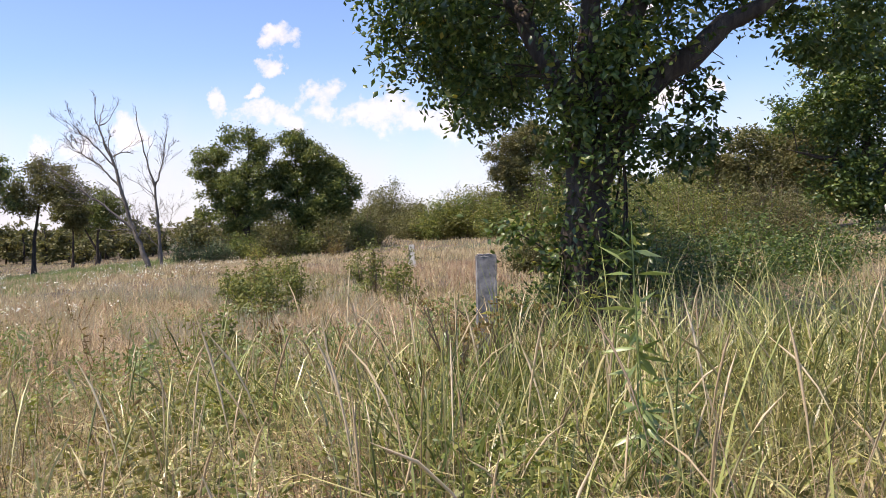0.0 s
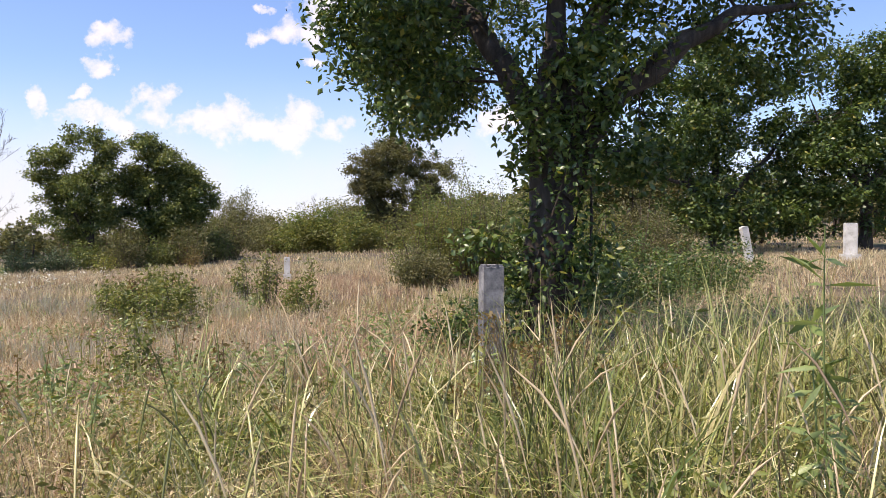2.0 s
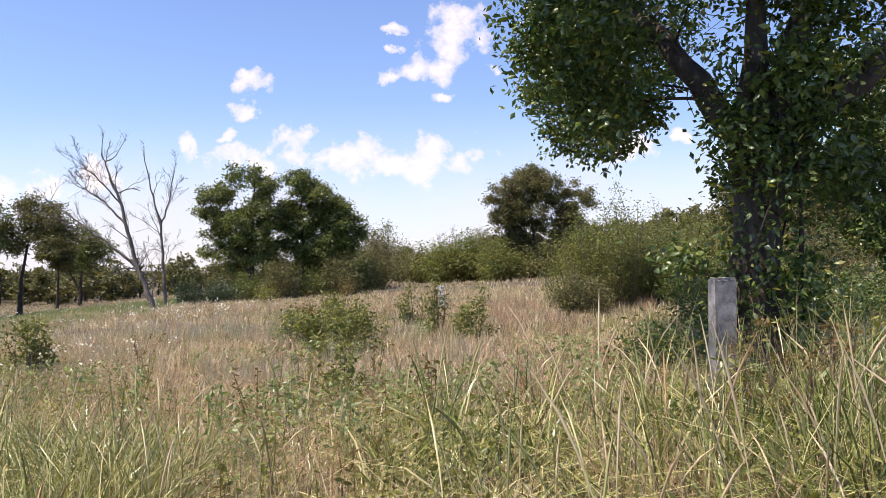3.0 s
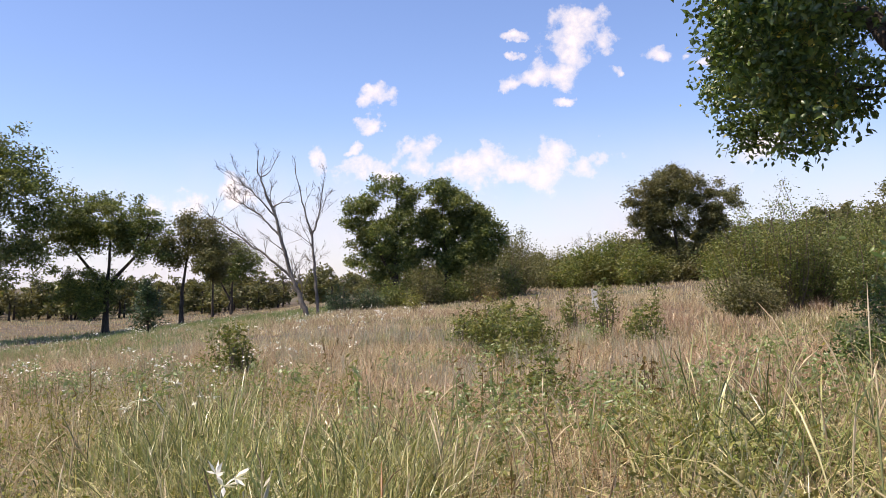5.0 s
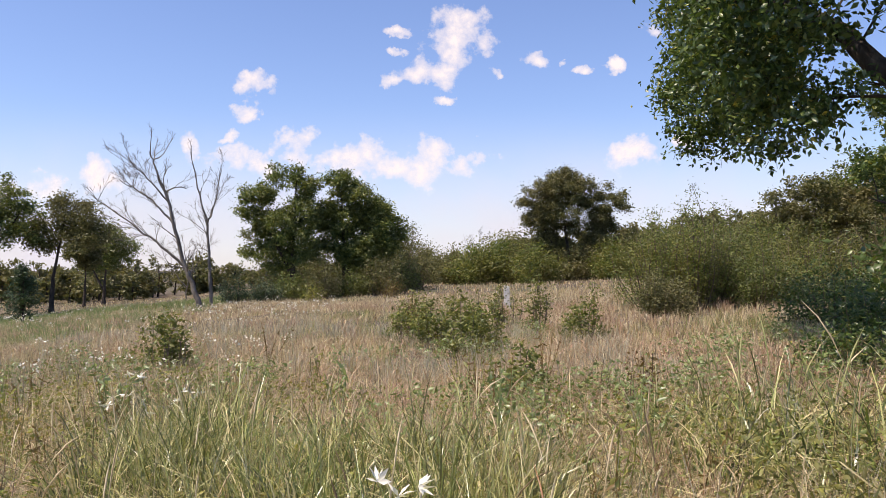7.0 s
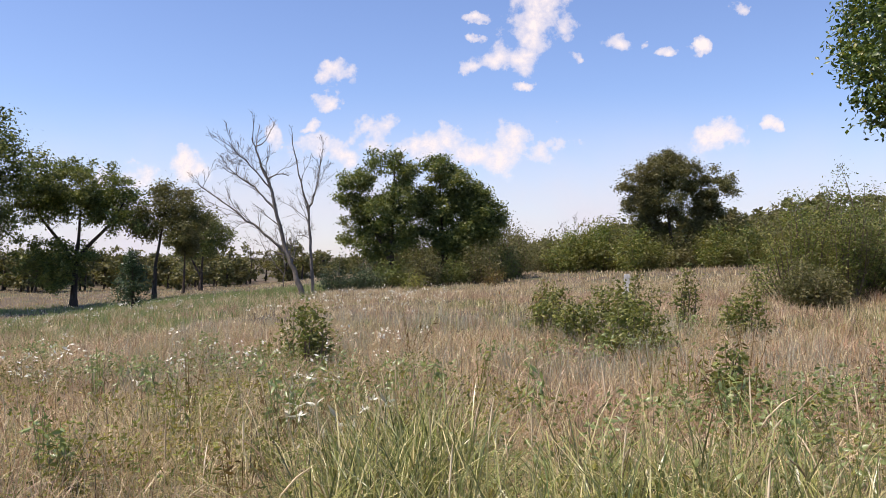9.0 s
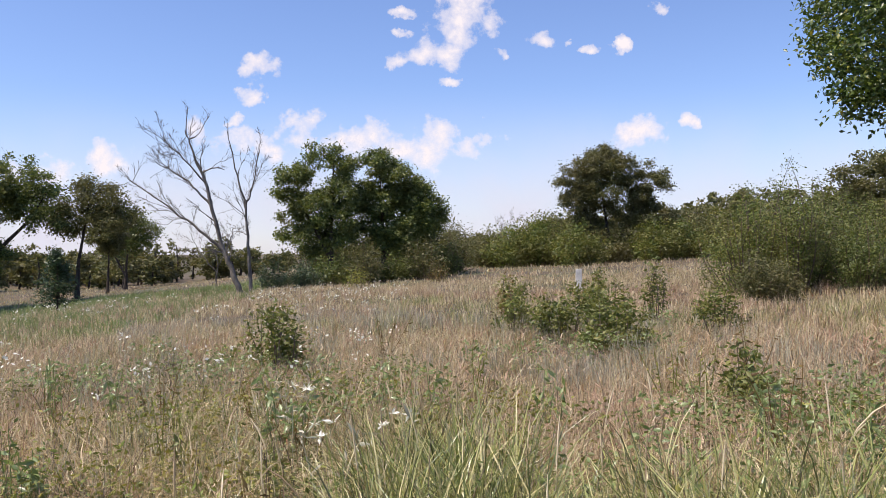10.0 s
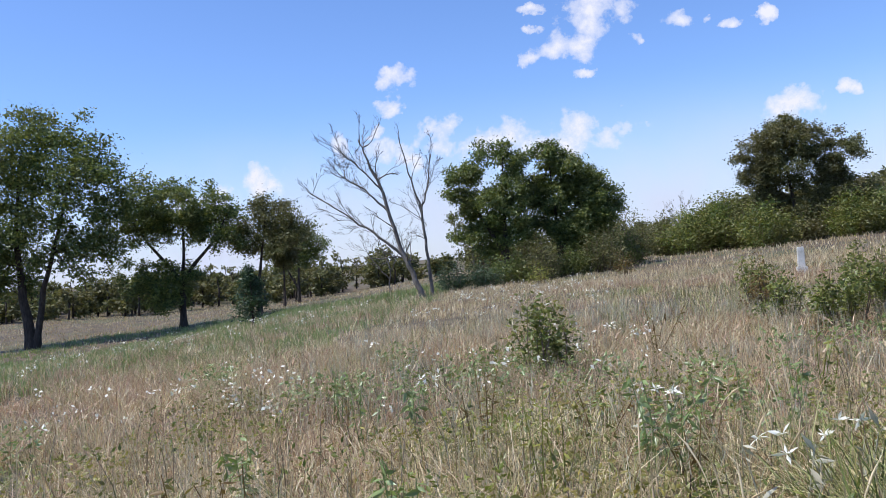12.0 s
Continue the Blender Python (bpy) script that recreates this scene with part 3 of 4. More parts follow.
dead_tree("dead_tree", -12.67, 36.22, "slender upright dead tree with two bare leaders",
          [([(0, 0, -0.1), (-0.1, 0, 2.0), (-0.25, 0, 4.5), (-0.8, 0, 6.6), (-1.2, 0, 8.6)], 0.13, 0.02),
           ([(-0.25, 0, 4.6), (0.1, 0.1, 5.6), (0.5, 0.1, 7.6)], 0.075, 0.018)], 0.13, 42, 9, size=0.79)
dead_tree("dead_tree", -17.29, 48.8, "pale bare sapling among distant trees",
          [([(0, 0, 0), (0.2, 0, 2.0), (-0.6, 0, 4.8)], 0.07, 0.015), ([(0.15, 0, 1.6), (1.0, 0, 3.2), (1.4, 0, 4.8)], 0.05, 0.012), ([(0.1, 0, 1.2), (-1.2, 0, 2.8), (-2.0, 0, 4.4)], 0.05, 0.012)], 0.07, 43, 8, size=0.75)
dead_tree("dead_tree", 0.53, 61.35, "thin leafless sapling in distant brush",
          [([(0, 0, 0), (0.2, 0, 2.0), (-0.3, 0, 4.6)], 0.06, 0.012), ([(0.1, 0, 1.4), (0.9, 0, 2.8), (1.3, 0, 4.2)], 0.05, 0.012)], 0.06, 44, 9, size=0.75)

# trees of the open edge
tree("oak_tree", -36.77, 44.1, "big broad oak tree with twin dark trunks", [[(0, 0, 0), (-0.4, 0, 3), (-0.6, 0, 7), (0.2, 0, 12)], [(0.2, 0, 0), (1.0, 0, 3.5), (2.4, 0, 7.5), (3.6, 0, 11)]],
     0.36, [(1.6, 0, 11.6, 4.0, 3.4, 2.9), (5.0, 0, 9.4, 3.2, 3, 2.4), (-3.4, 0, 9.6, 4.2, 3.4, 3.2), (1.0, 0, 7.0, 4.2, 3.2, 2.2), (-3, 0, 5.0, 3.4, 3, 2.0), (4.4, 0, 5.4, 2.0, 1.8, 1.6)],
     380, 0.85, 150, 0.22, BARK, LEAF_OAK, 51, size=0.93)
tree("oak_tree", -30.15, 48.89, "round-topped oak tree with a leafy lower clump", [[(0, 0, 0), (0.1, 0, 2.4), (0.4, 0, 5.0), (0.6, 0, 9)], [(0.1, 0, 3.0), (-2.0, 0, 5.6), (-3.4, 0, 7.6)], [(0.2, 0, 3.2), (2.4, 0, 5.4), (3.6, 0, 7.2)]],
     0.24, [(0.4, 0, 8.1, 3.6, 3.0, 1.7), (-2.4, 0, 7.1, 2.3, 2, 1.6), (3.0, 0, 6.5, 1.9, 2, 1.6), (0.2, 0, 6.6, 2.6, 2, 1.2), (-1.0, -0.8, 3.5, 2.9, 1.8, 1.6), (-0.6, -0.6, 2.2, 1.8, 1.4, 1.2)],
     290, 0.58, 130, 0.19, BARK, LEAF_OAK, 52, size=0.93)
tree("oak_tree", -26.35, 51.67, "slim oak tree with an upright crown", [[(0, 0, 0), (0.1, 0, 2.4), (0.6, 0, 5.0), (1.0, 0, 7.4)]],
     0.17, [(1.2, 0, 6.6, 1.9, 1.6, 1.3), (-0.2, 0, 5.2, 1.7, 1.5, 1.4), (2.4, 0, 5.4, 1.8, 1.5, 1.2)], 85, 0.75, 190, 0.18, BARK, LEAF_DULL, 53, size=0.93)
tree("oak_tree", -29.55, 68.66, "small distant oak tree with dark trunk", [[(0, 0, 0), (0.1, 0, 2.4), (0.6, 0, 6.4)], [(0, 0, 1.4), (-1.2, 0, 3.6), (-1.6, 0, 5)]],
     0.18, [(0.8, 0, 5.2, 2.3, 1.8, 1.8), (-0.4, 0, 4.4, 2.0, 1.8, 1.4)], 80, 0.75, 190, 0.18, BARK, LEAF_OAK, 54, size=0.93)
tree("oak_tree", -27.87, 60.45, "thin oak tree in a row", [[(0, 0, 0), (0.1, 0, 2.4), (0.2, 0, 5.0)]],
     0.12, [(0.1, 0, 4.4, 1.6, 1.5, 1.4)], 80, 0.45, 90, 0.2, BARK, LEAF_DULL, 55, size=0.93)
tree("round_tree", 6.29, 51.17, "dome-shaped dull green tree with several dark stems", [[(0, 0, 0), (-0.4, 0, 3), (-1.0, 0, 7.2)], [(0.2, 0, 0), (0.9, 0, 2.6), (2.6, 0, 5.8)], [(-0.2, 0, 0), (-1.4, 0, 2.6), (-3, 0, 5.8)], [(0.3, 0, 0), (1.6, 0, 1.8), (2.6, 0, 3.2)]],
     0.2, [(-2.6, 0, 6.2, 1.7, 1.6, 1.4), (-0.4, 0, 6.9, 2.5, 2.0, 1.3), (-0.7, 0, 7.7, 1.5, 1.5, 0.9), (2.4, 0, 5.8, 2.0, 1.8, 1.5), (0.0, 0, 4.9, 3.2, 2.0, 1.5), (3.0, 0, 3.4, 1.6, 1.5, 1.5), (-1.6, 0.6, 3.2, 1.6, 1.4, 1.3), (1.2, -0.3, 3.6, 1.8, 1.4, 1.2), (-2.6, 0, 4.6, 1.5, 1.4, 1.2)],
     400, 0.52, 150, 0.165, BARK, LEAF_DULL, 56, size=0.83)


def juniper(x, y, h, w, seed):
    rng = np.random.default_rng(seed)
    root = thing("juniper", x, y, "small dark green conical juniper in the meadow", "juniper")
    tb = Tubes(6)
    tb.add([(0, 0, -0.1), (0.02, 0, h * 0.5), (0, 0, h * 0.97)], [0.05, 0.03, 0.006])
    at = []
    for k in range(70):
        z = h * rng.uniform(0.06, 0.95)
        r = w / 2 * (1 - z / h) ** 0.7 * rng.uniform(0.6, 1.15)
        a = rng.uniform(0, 2 * np.pi)
        tip = np.array([math.cos(a) * r, math.sin(a) * r, z + 0.25 * r])
        tb.add([(0, 0, z * 0.92), tip * np.array([0.5, 0.5, 1]) - np.array([0, 0, 0.04]), tip], [0.012, 0.008, 0.003], 4)
        s = rng.uniform(0.25, 1.08, 60)[:, None]
        at.append(np.array([0, 0, z * 0.95]) * (1 - s) + tip * s + rng.normal(size=(60, 3)) * 0.1)
    part("trunk", tb.mesh("trunk"), BARK, root)
    part("foliage", leaves("foliage", np.concatenate(at), 0.14, rng, -0.1, 0.3, False), CEDAR, root)
    return root


juniper(-19.58, 33.73, 2.5, 2.1, 61)

# brush and far woods
for k, (bx, by, bw, bh, mt) in enumerate([(-4.1, 68.95, 5.01, 4.93, 1), (-6.58, 71.99, 3.85, 3.24, 1), (-0.87, 67.48, 3.85, 2.47, 1), (-2.01, 55.29, 3.08, 2, 1), (-0, 49.76, 3.24, 2.78, 0), (1.66, 50.24, 3.39, 3.47, 0), (-1.29, 51.74, 2.78, 2, 1), (2.9, 53.53, 3.85, 3.55, 1), (3.18, 46.41, 2.62, 2.78, 0), 
                                          (8.13, 48.85, 2.78, 2.78, 0), (6.08, 50.61, 3.39, 2.47, 1), (10.27, 50.61, 3.85, 2.78, 0), (13.04, 53.73, 4.63, 3.24, 1), (16.99, 59.52, 5.4, 3.55, 0), (21.74, 67.88, 6.17, 4.01, 1), (27.28, 76.46, 6.94, 4.32, 0), (10.68, 42.5, 3.08, 2, 0), (14.64, 44.77, 3.85, 2.62, 1), 
                                          (19.39, 50.78, 4.63, 3.24, 0)]):
    shrub("shrub", bx, by, "dense green brush at the meadow edge", bw, bh, 34, int(2300 * bw * bh ** 0.5 / 1.3), 0.15, LEAF_DULL if mt else LEAF_SHRUB, 400 + k, group="edge brush", pointed=False, clump=0.23)
for k, (bx, by, bw, bh) in enumerate([(3.05, 23.02, 2.56, 2.92), (4.74, 24.04, 3.1, 3.29), (7.09, 25.81, 3.65, 3.01), (2.39, 20.75, 1.46, 1.46), (3.9, 22.42, 1.46, 3.65), (5.78, 22.66, 2.01, 2.37), (7.6, 23.5, 3.0, 2.7), (10.2, 24.5, 3.2, 2.6)]):
    shrub("shrub", bx, by, "tall leafy green shrub in a thicket", bw * 1.1, bh * 1.0, int(25 * bw), int(5000 * bw), 0.065, (LEAF_SHRUB, LEAF_OAK, LEAF_SHRUB, LEAF_DULL)[k % 4], 450 + k, group="thicket", clump=0.1)
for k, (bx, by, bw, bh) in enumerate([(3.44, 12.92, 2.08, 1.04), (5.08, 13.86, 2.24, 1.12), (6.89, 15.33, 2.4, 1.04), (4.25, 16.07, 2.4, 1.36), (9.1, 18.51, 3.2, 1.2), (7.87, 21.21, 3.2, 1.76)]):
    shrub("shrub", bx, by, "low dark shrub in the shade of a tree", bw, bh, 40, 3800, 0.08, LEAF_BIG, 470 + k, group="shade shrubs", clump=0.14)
tree("oak_tree", 13.06, 34.09, "grey-green tree at the wood's edge", [[(0, 0, 0), (0, 0, 2.4), (0.3, 0, 5.6)], [(0, 0, 1), (-1.6, 0, 3), (-2, 0, 4.6)], [(0, 0, 1), (1.8, 0, 3), (2.6, 0, 4.6)]], 0.16,
     [(0, 0, 4.4, 3.0, 2, 1.7), (2.6, 0, 4.0, 2.0, 2, 1.6), (-1.4, 0, 3.0, 2, 2, 1.6)], 190, 0.55, 110, 0.2, BARK_GREY, LEAF_DULL, 58, size=0.75)
tree("oak_tree", 16.91, 36.29, "grey-green tree at the wood's edge", [[(0, 0, 0), (0, 0, 2.4), (0.3, 0, 7)]], 0.18,
     [(0, 0, 5.6, 3.0, 2, 2.2), (1.6, 0, 3.4, 3.0, 2, 1.8)], 180, 0.6, 110, 0.22, BARK_GREY, LEAF_OAK, 59, size=0.75)


def far_woods(x0, x1, y0, y1, count, hmin, hmax, seed, label):
    """Distant woods: many crowns as one stand."""
    rng = np.random.default_rng(seed)
    at, tb = [], Tubes(5)
    for _ in range(count):
        x, y = rng.uniform(x0, x1), rng.uniform(y0, y1)
        h = rng.uniform(hmin, hmax)
        z = float(rise(x, y))
        tb.add([(x, y, z - 0.2), (x + 0.2, y, z + h * 0.5), (x, y, z + h * 0.85)], [0.12, 0.09, 0.03])
        _, _, p = scatter_in([(x, y, z + h * 0.66, h * 0.32, h * 0.3, h * 0.34), (x + rng.normal(), y, z + h * 0.34, h * 0.36, h * 0.3, h * 0.3)], 22, rng, 0.42, 30)
        at.append(p)
    at = np.concatenate(at)
    ob = part("woods", leaves("woods", at, 0.34, rng, 0.2, 0.6, False), LEAF_DULL)
    tagged(ob, label, "woods", kind="stuff")
    tagged(part("wood_trunks", tb.mesh("wood_trunks"), BARK), "dark thin trunks of distant woods", "trunks", kind="stuff")


far_woods(16, 48, 32, 62, 60, 2.8, 5, 74, "dense green woods beyond the stones")
far_woods(4, 20, 54, 74, 46, 2.2, 3.8, 75, "distant dull green brush")
far_woods(18, 55, 68, 98, 70, 3.4, 5.4, 71, "distant green wooded hillside")
far_woods(-72, -24, 74, 104, 150, 2.4, 4.6, 72, "low distant brush along the horizon")
far_woods(-24, 16, 78, 104, 60, 1.8, 3.4, 73, "distant dull green tree line")

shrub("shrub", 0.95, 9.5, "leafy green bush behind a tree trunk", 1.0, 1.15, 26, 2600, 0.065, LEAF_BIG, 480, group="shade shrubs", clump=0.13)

# saplings in the meadow
for k, (bx, by, bw, bh, n) in enumerate([(-7.54, 12.63, 0.7, 1.22, 720), (-2.99, 13.41, 1.1, 1.03, 975), (-3.43, 14.78, 0.99, 0.97, 845), (-2.64, 9.75, 0.48, 0.76, 325), (-1.43, 16.72, 0.58, 1.29, 455), (-2.78, 15.4, 0.93, 1.03, 585), (-3.7, 18.99, 0.75, 1.23, 455), (-4.12, 15.64, 0.7, 0.93, 390), (-0.73, 15.42, 0.93, 1.03, 585), (-1.8, 18.8, 0.82, 1.13, 455), (-5.38, 6.44, 0.38, 0.6, 143), (-7.77, 6.87, 0.32, 0.45, 169), (-7.67, 6.06, 0.27, 0.52, 104), (-6.63, 7.47, 0.32, 0.52, 104)]):
    shrub("sapling", bx, by, "small leafy oak sapling in dry meadow grass", bw, bh, 14, int(n * 1.7) if k < 10 else n * 3, 0.07 if k < 10 else 0.045, LEAF_SHRUB, 500 + k, category="sapling", group="meadow saplings", low=0.45, clump=0.075)

shrub("sapling", -3.98, 17.31, "rust-brown leafy sapling in the meadow", 0.6, 0.95, 12, 620, 0.065, LEAF_RUST, 530, category="sapling", low=0.4, clump=0.08)
shrub("sapling", -1.83, 8.27, "reddish dying sapling in rank grass", 0.5, 0.8, 9, 260, 0.06, LEAF_RUST, 531, category="sapling", clump=0.1)
shrub("sapling", -8.15, 35.27, "bright yellow-green sapling before a grove", 0.75, 1.3, 12, 700, 0.085, FORB, 532, category="sapling", clump=0.18, pointed=False)
shrub("sapling", -4.81, 36.27, "rust-brown sapling before a grove", 0.75, 1.0, 12, 600, 0.085, LEAF_RUST, 533, category="sapling", clump=0.18, pointed=False)


# ---- stones ----
def slab_mesh(w, d, h, round_top, taper=0.0, seed=0):
    """An upright stone with worn edges; round_top 0 is square."""
    bm = bmesh.new()
    pts = [(-w / 2, 0), (w / 2, 0)]
    for k in range(9):
        a = math.pi * k / 8
        pts.append((w / 2 * (1 - taper) * math.cos(a) if round_top else (w / 2 * (1 - taper)) * (1 - k / 4), h - round_top + round_top * math.sin(a)))
    front = [bm.verts.new((x, -d / 2, z)) for x, z in pts]
    back = [bm.verts.new((x, d / 2, z)) for x, z in pts]
    bm.faces.new(front)
    bm.faces.new(back[::-1])
    for k in range(len(pts)):
        bm.faces.new((front[k], back[k], back[(k + 1) % len(pts)], front[(k + 1) % len(pts)])[::-1])
    bmesh.ops.recalc_face_normals(bm, faces=bm.faces)
    sharp = [e for e in bm.edges if e.calc_face_angle(0) > 0.6]
    bmesh.ops.bevel(bm, geom=sharp, offset=0.015, segments=2, affect="EDGES")
    rng = np.random.default_rng(seed)
    for v in bm.verts:
        v.co += Vector(rng.normal(size=3) * 0.003)
    return bm


def headstone(x, y, w, d, h, top, mat, label, seed, turn=0.0, lean=0.0, base=True):
    root = thing("headstone", x, y, label, "headstone", turn=turn)
    if lean:
        root.matrix_world = pose(x, y, float(rise(x, y)), 0, lean, turn)
    z0 = 0.0
    if base:
        b = slab_mesh(w * 1.45, d * 1.9, 0.3, 0, 0, seed + 1)
        bmesh.ops.translate(b, verts=b.verts, vec=(0, 0, -0.1))
        part("plinth", b, mat, root)
        z0 = 0.2
    s = slab_mesh(w, d, h - z0 + 0.004, top, 0.04, seed)
    bmesh.ops.translate(s, verts=s.verts, vec=(0, 0, z0 - 0.004))
    part("shaft", s, mat, root)
    return root


headstone(0.36, 6.4, 0.17, 0.15, 1.4, 0.0, STONE_GREY, "weathered grey square stone marker beside a tree trunk", 1, turn=4)
headstone(-0.95, 25.8, 0.18, 0.1, 0.72, 0.0, STONE_WHITE, "small white upright stone marker in the meadow", 2)
headstone(13.79, 24.06, 0.26, 0.18, 1.25, 0.05, STONE_WHITE, "leaning white stone post in tall weeds", 3, lean=-12, base=False)
headstone(16.87, 23.29, 0.4, 0.18, 1.2, 0.0, STONE_WHITE, "white square headstone among tall weeds", 4, turn=-20)

# ---- grass ----
rng = np.random.default_rng(5)


def tall(p):
    """Growth: shorter where one walks, rank near the shade tree."""
    d = p[:, 1] - path_y(p[:, 0])
    rank = np.clip((p[:, 0] + 2.2) / 2, 0, 1) * np.clip(1 - (d - 9) / 4, 0.3, 1)
    near = np.clip((np.abs(d) - 0.7) / 1.6, 0.0, 1)
    lush = 1 + 0.25 * np.clip(1 - (d - 5) / 4, 0, 1)
    return (0.22 + 0.78 * near) * (1 + 0.45 * rank) * lush


def drift(x, y, size, seed):
    """Smooth patches over the ground, from 0 to 1."""
    g = np.random.default_rng(seed).uniform(0, 1, (64, 64))
    u, v = x / size + 1000, y / size + 1000
    i, j = np.floor(u).astype(int), np.floor(v).astype(int)
    a, b = u - i, v - j
    a, b = a * a * (3 - 2 * a), b * b * (3 - 2 * b)
    i, j = i % 63, j % 63
    return (g[i, j] * (1 - a) + g[i + 1, j] * a) * (1 - b) + (g[i, j + 1] * (1 - a) + g[i + 1, j + 1] * a) * b


def meadow(name, n, box, hlo, hhi, w, bend, segs, mat, label, ahead=True, curl=0.3, tuft=1, spread=0.07, patch=None, low=0.1):
    """Tufts whose blades fan out; patch: (size, seed, least) keeps them to drifts."""
    c = spots(max(1, n // tuft), *box, rng, ahead)
    if patch:
        f = 0.65 * drift(c[:, 0], c[:, 1], patch[0], patch[1]) + 0.35 * drift(c[:, 0], c[:, 1], patch[0] / 3, patch[1] + 1)
        c = c[f > patch[2] + rng.normal(size=len(c)) * 0.06]
    if mat is GRASS_DRY and box[1] < 20:
        c = c[(c[:, 0] < -2) | (rng.uniform(0, 1, len(c)) < 0.5)]
    p = np.repeat(c, tuft, 0)
    off = rng.normal(size=(len(p), 2)) * spread
    p[:, :2] += off
    az = np.arctan2(off[:, 1], off[:, 0]) + rng.normal(size=len(p)) * 0.7
    f = np.repeat(rng.uniform(0.55, 1.15, len(c)), tuft)
    h = rng.uniform(hlo, hhi, len(p)) * tall(p) * f
    return blades(name, p, h, w * rng.uniform(0.6, 1.4, len(p)), low + (bend - low) * rng.uniform(0, 1, len(p)) ** 1.3, rng, segs, curl, mat, label, az=az)


def litter(n, box, ln, w, mat, label):
    """Dead blades lying criss-cross in the thatch."""
    p = spots(n, *box, rng, True)
    p[:, 2] += rng.uniform(0.02, 0.22, n) * tall(p)
    h = rng.uniform(0.02, 0.14, n)
    return blades("thatch", p, h, w * rng.uniform(0.6, 1.4, n), ln * rng.uniform(0.5, 1.3, n) / h, rng, 2, 0.0, mat, label)


meadow("dry_grass", 78000, (-11.5, 5, 1.2, 7), 0.2, 0.62, 0.0065, 1.4, 3, GRASS_DRY, "fine dry tan meadow grass with arching blades", tuft=26, curl=0.4, spread=0.06, patch=(0.55, 21, 0.42))
meadow("dry_grass", 100000, (-16, 9, 7, 15), 0.22, 0.5, 0.008, 1.2, 2, GRASS_DRY, "fine dry tan meadow grass further out", tuft=20, patch=(0.8, 23, 0.4))
meadow("dry_grass", 120000, (-29, 21, 15, 34), 0.16, 0.34, 0.013, 1.1, 2, GRASS_DRY, "pale tan meadow grass in the middle distance", tuft=14, spread=0.12, patch=(1.2, 25, 0.34))
meadow("dry_grass", 50000, (-60, 48, 34, 80), 0.12, 0.28, 0.035, 0.8, 2, GRASS_DRY, "pale distant meadow grass")
litter(34000, (-11.5, -0.6, 1.2, 7), 0.3, 0.009, GRASS_DRY, "dead grass blades lying in the thatch")
litter(16000, (-16, 8, 7, 14), 0.35, 0.014, GRASS_RED, "dead brown blades lying in the thatch")
meadow("russet_grass", 50000, (-12, 3, 1.6, 8.5), 0.25, 0.55, 0.006, 1.1, 3, GRASS_RED, "russet bunch grass in loose drifts", tuft=34, patch=(2.2, 31, 0.45))
meadow("russet_grass", 50000, (-20, 5, 8.5, 26), 0.2, 0.42, 0.009, 0.9, 2, GRASS_RED, "russet bunch grass drifts in the meadow", tuft=26, patch=(4.0, 33, 0.5))
meadow("green_grass", 13000, (-2.2, 5, 2.2, 7), 0.4, 0.85, 0.017, 1.8, 5, GRASS_GREEN, "coarse green grass with broad arching blades", curl=0.75, tuft=8, spread=0.06, patch=(0.9, 35, 0.4), low=0.25)
litter(5000, (-2, 5, 1.2, 6.5), 0.3, 0.012, GRASS_RED, "brown dead blades in rank grass")
meadow("green_grass", 9000, (-0.4, 4.8, 3.6, 6.2), 0.55, 0.9, 0.013, 1.3, 5, GRASS_GREEN, "rank green grass before a shade tree", curl=0.6, tuft=12, spread=0.07, patch=(0.9, 45, 0.35))
meadow("green_grass", 13000, (-6.0, -3.3, 3.0, 5.6), 0.45, 0.85, 0.012, 1.3, 4, GRASS_GREEN, "clump of lush yellow-green grass", curl=0.65, tuft=20, spread=0.1, low=0.15, patch=(0.7, 47, 0.36))
meadow("green_grass", 24000, (-11, -1.6, 1.8, 6.5), 0.2, 0.5, 0.01, 1.2, 4, GRASS_GREEN, "yellow-green grass tussocks", curl=0.6, tuft=24, patch=(1.8, 37, 0.55))
meadow("green_grass", 44000, (-20, 8, 5.5, 24), 0.18, 0.42, 0.01, 1.0, 2, GRASS_GREEN, "green grass drifts among dry grass", tuft=16, patch=(3.5, 39, 0.55))
meadow("green_grass", 42000, (-36, -12, 14, 46), 0.2, 0.4, 0.018, 0.8, 2, WEED, "green sward under the oaks", tuft=10, patch=(6.0, 43, 0.3))
meadow("silvery_grass", 22000, (-11, -0.6, 2.6, 17), 0.3, 0.58, 0.006, 0.35, 2, GRASS_GREY, "silvery upright weed stems in drifts", tuft=14, curl=0.0, patch=(1.8, 41, 0.45))
meadow("weed_stalk", 2600, (-11, 4.4, 1.8, 9), 0.4, 0.75, 0.007, 0.4, 2, STEM, "dark dry weed stalks", curl=0.0)


def forbs(name, n, box, size, mat, label, patch):
    """Low leafy weeds between the grass."""
    c = spots(n // 40, *box, rng, True)
    c = c[drift(c[:, 0], c[:, 1], patch[0], patch[1]) > patch[2]]
    p = np.repeat(c, 40, 0) + rng.normal(size=(len(c) * 40, 3)) * np.array([0.1, 0.1, 0.0])
    p[:, 2] += rng.uniform(0.03, 0.42, len(p)) * tall(p)
    return tagged(part(name, leaves(name, p, size, rng, -0.1, 0.45, True), mat), label, "weeds", kind="stuff")


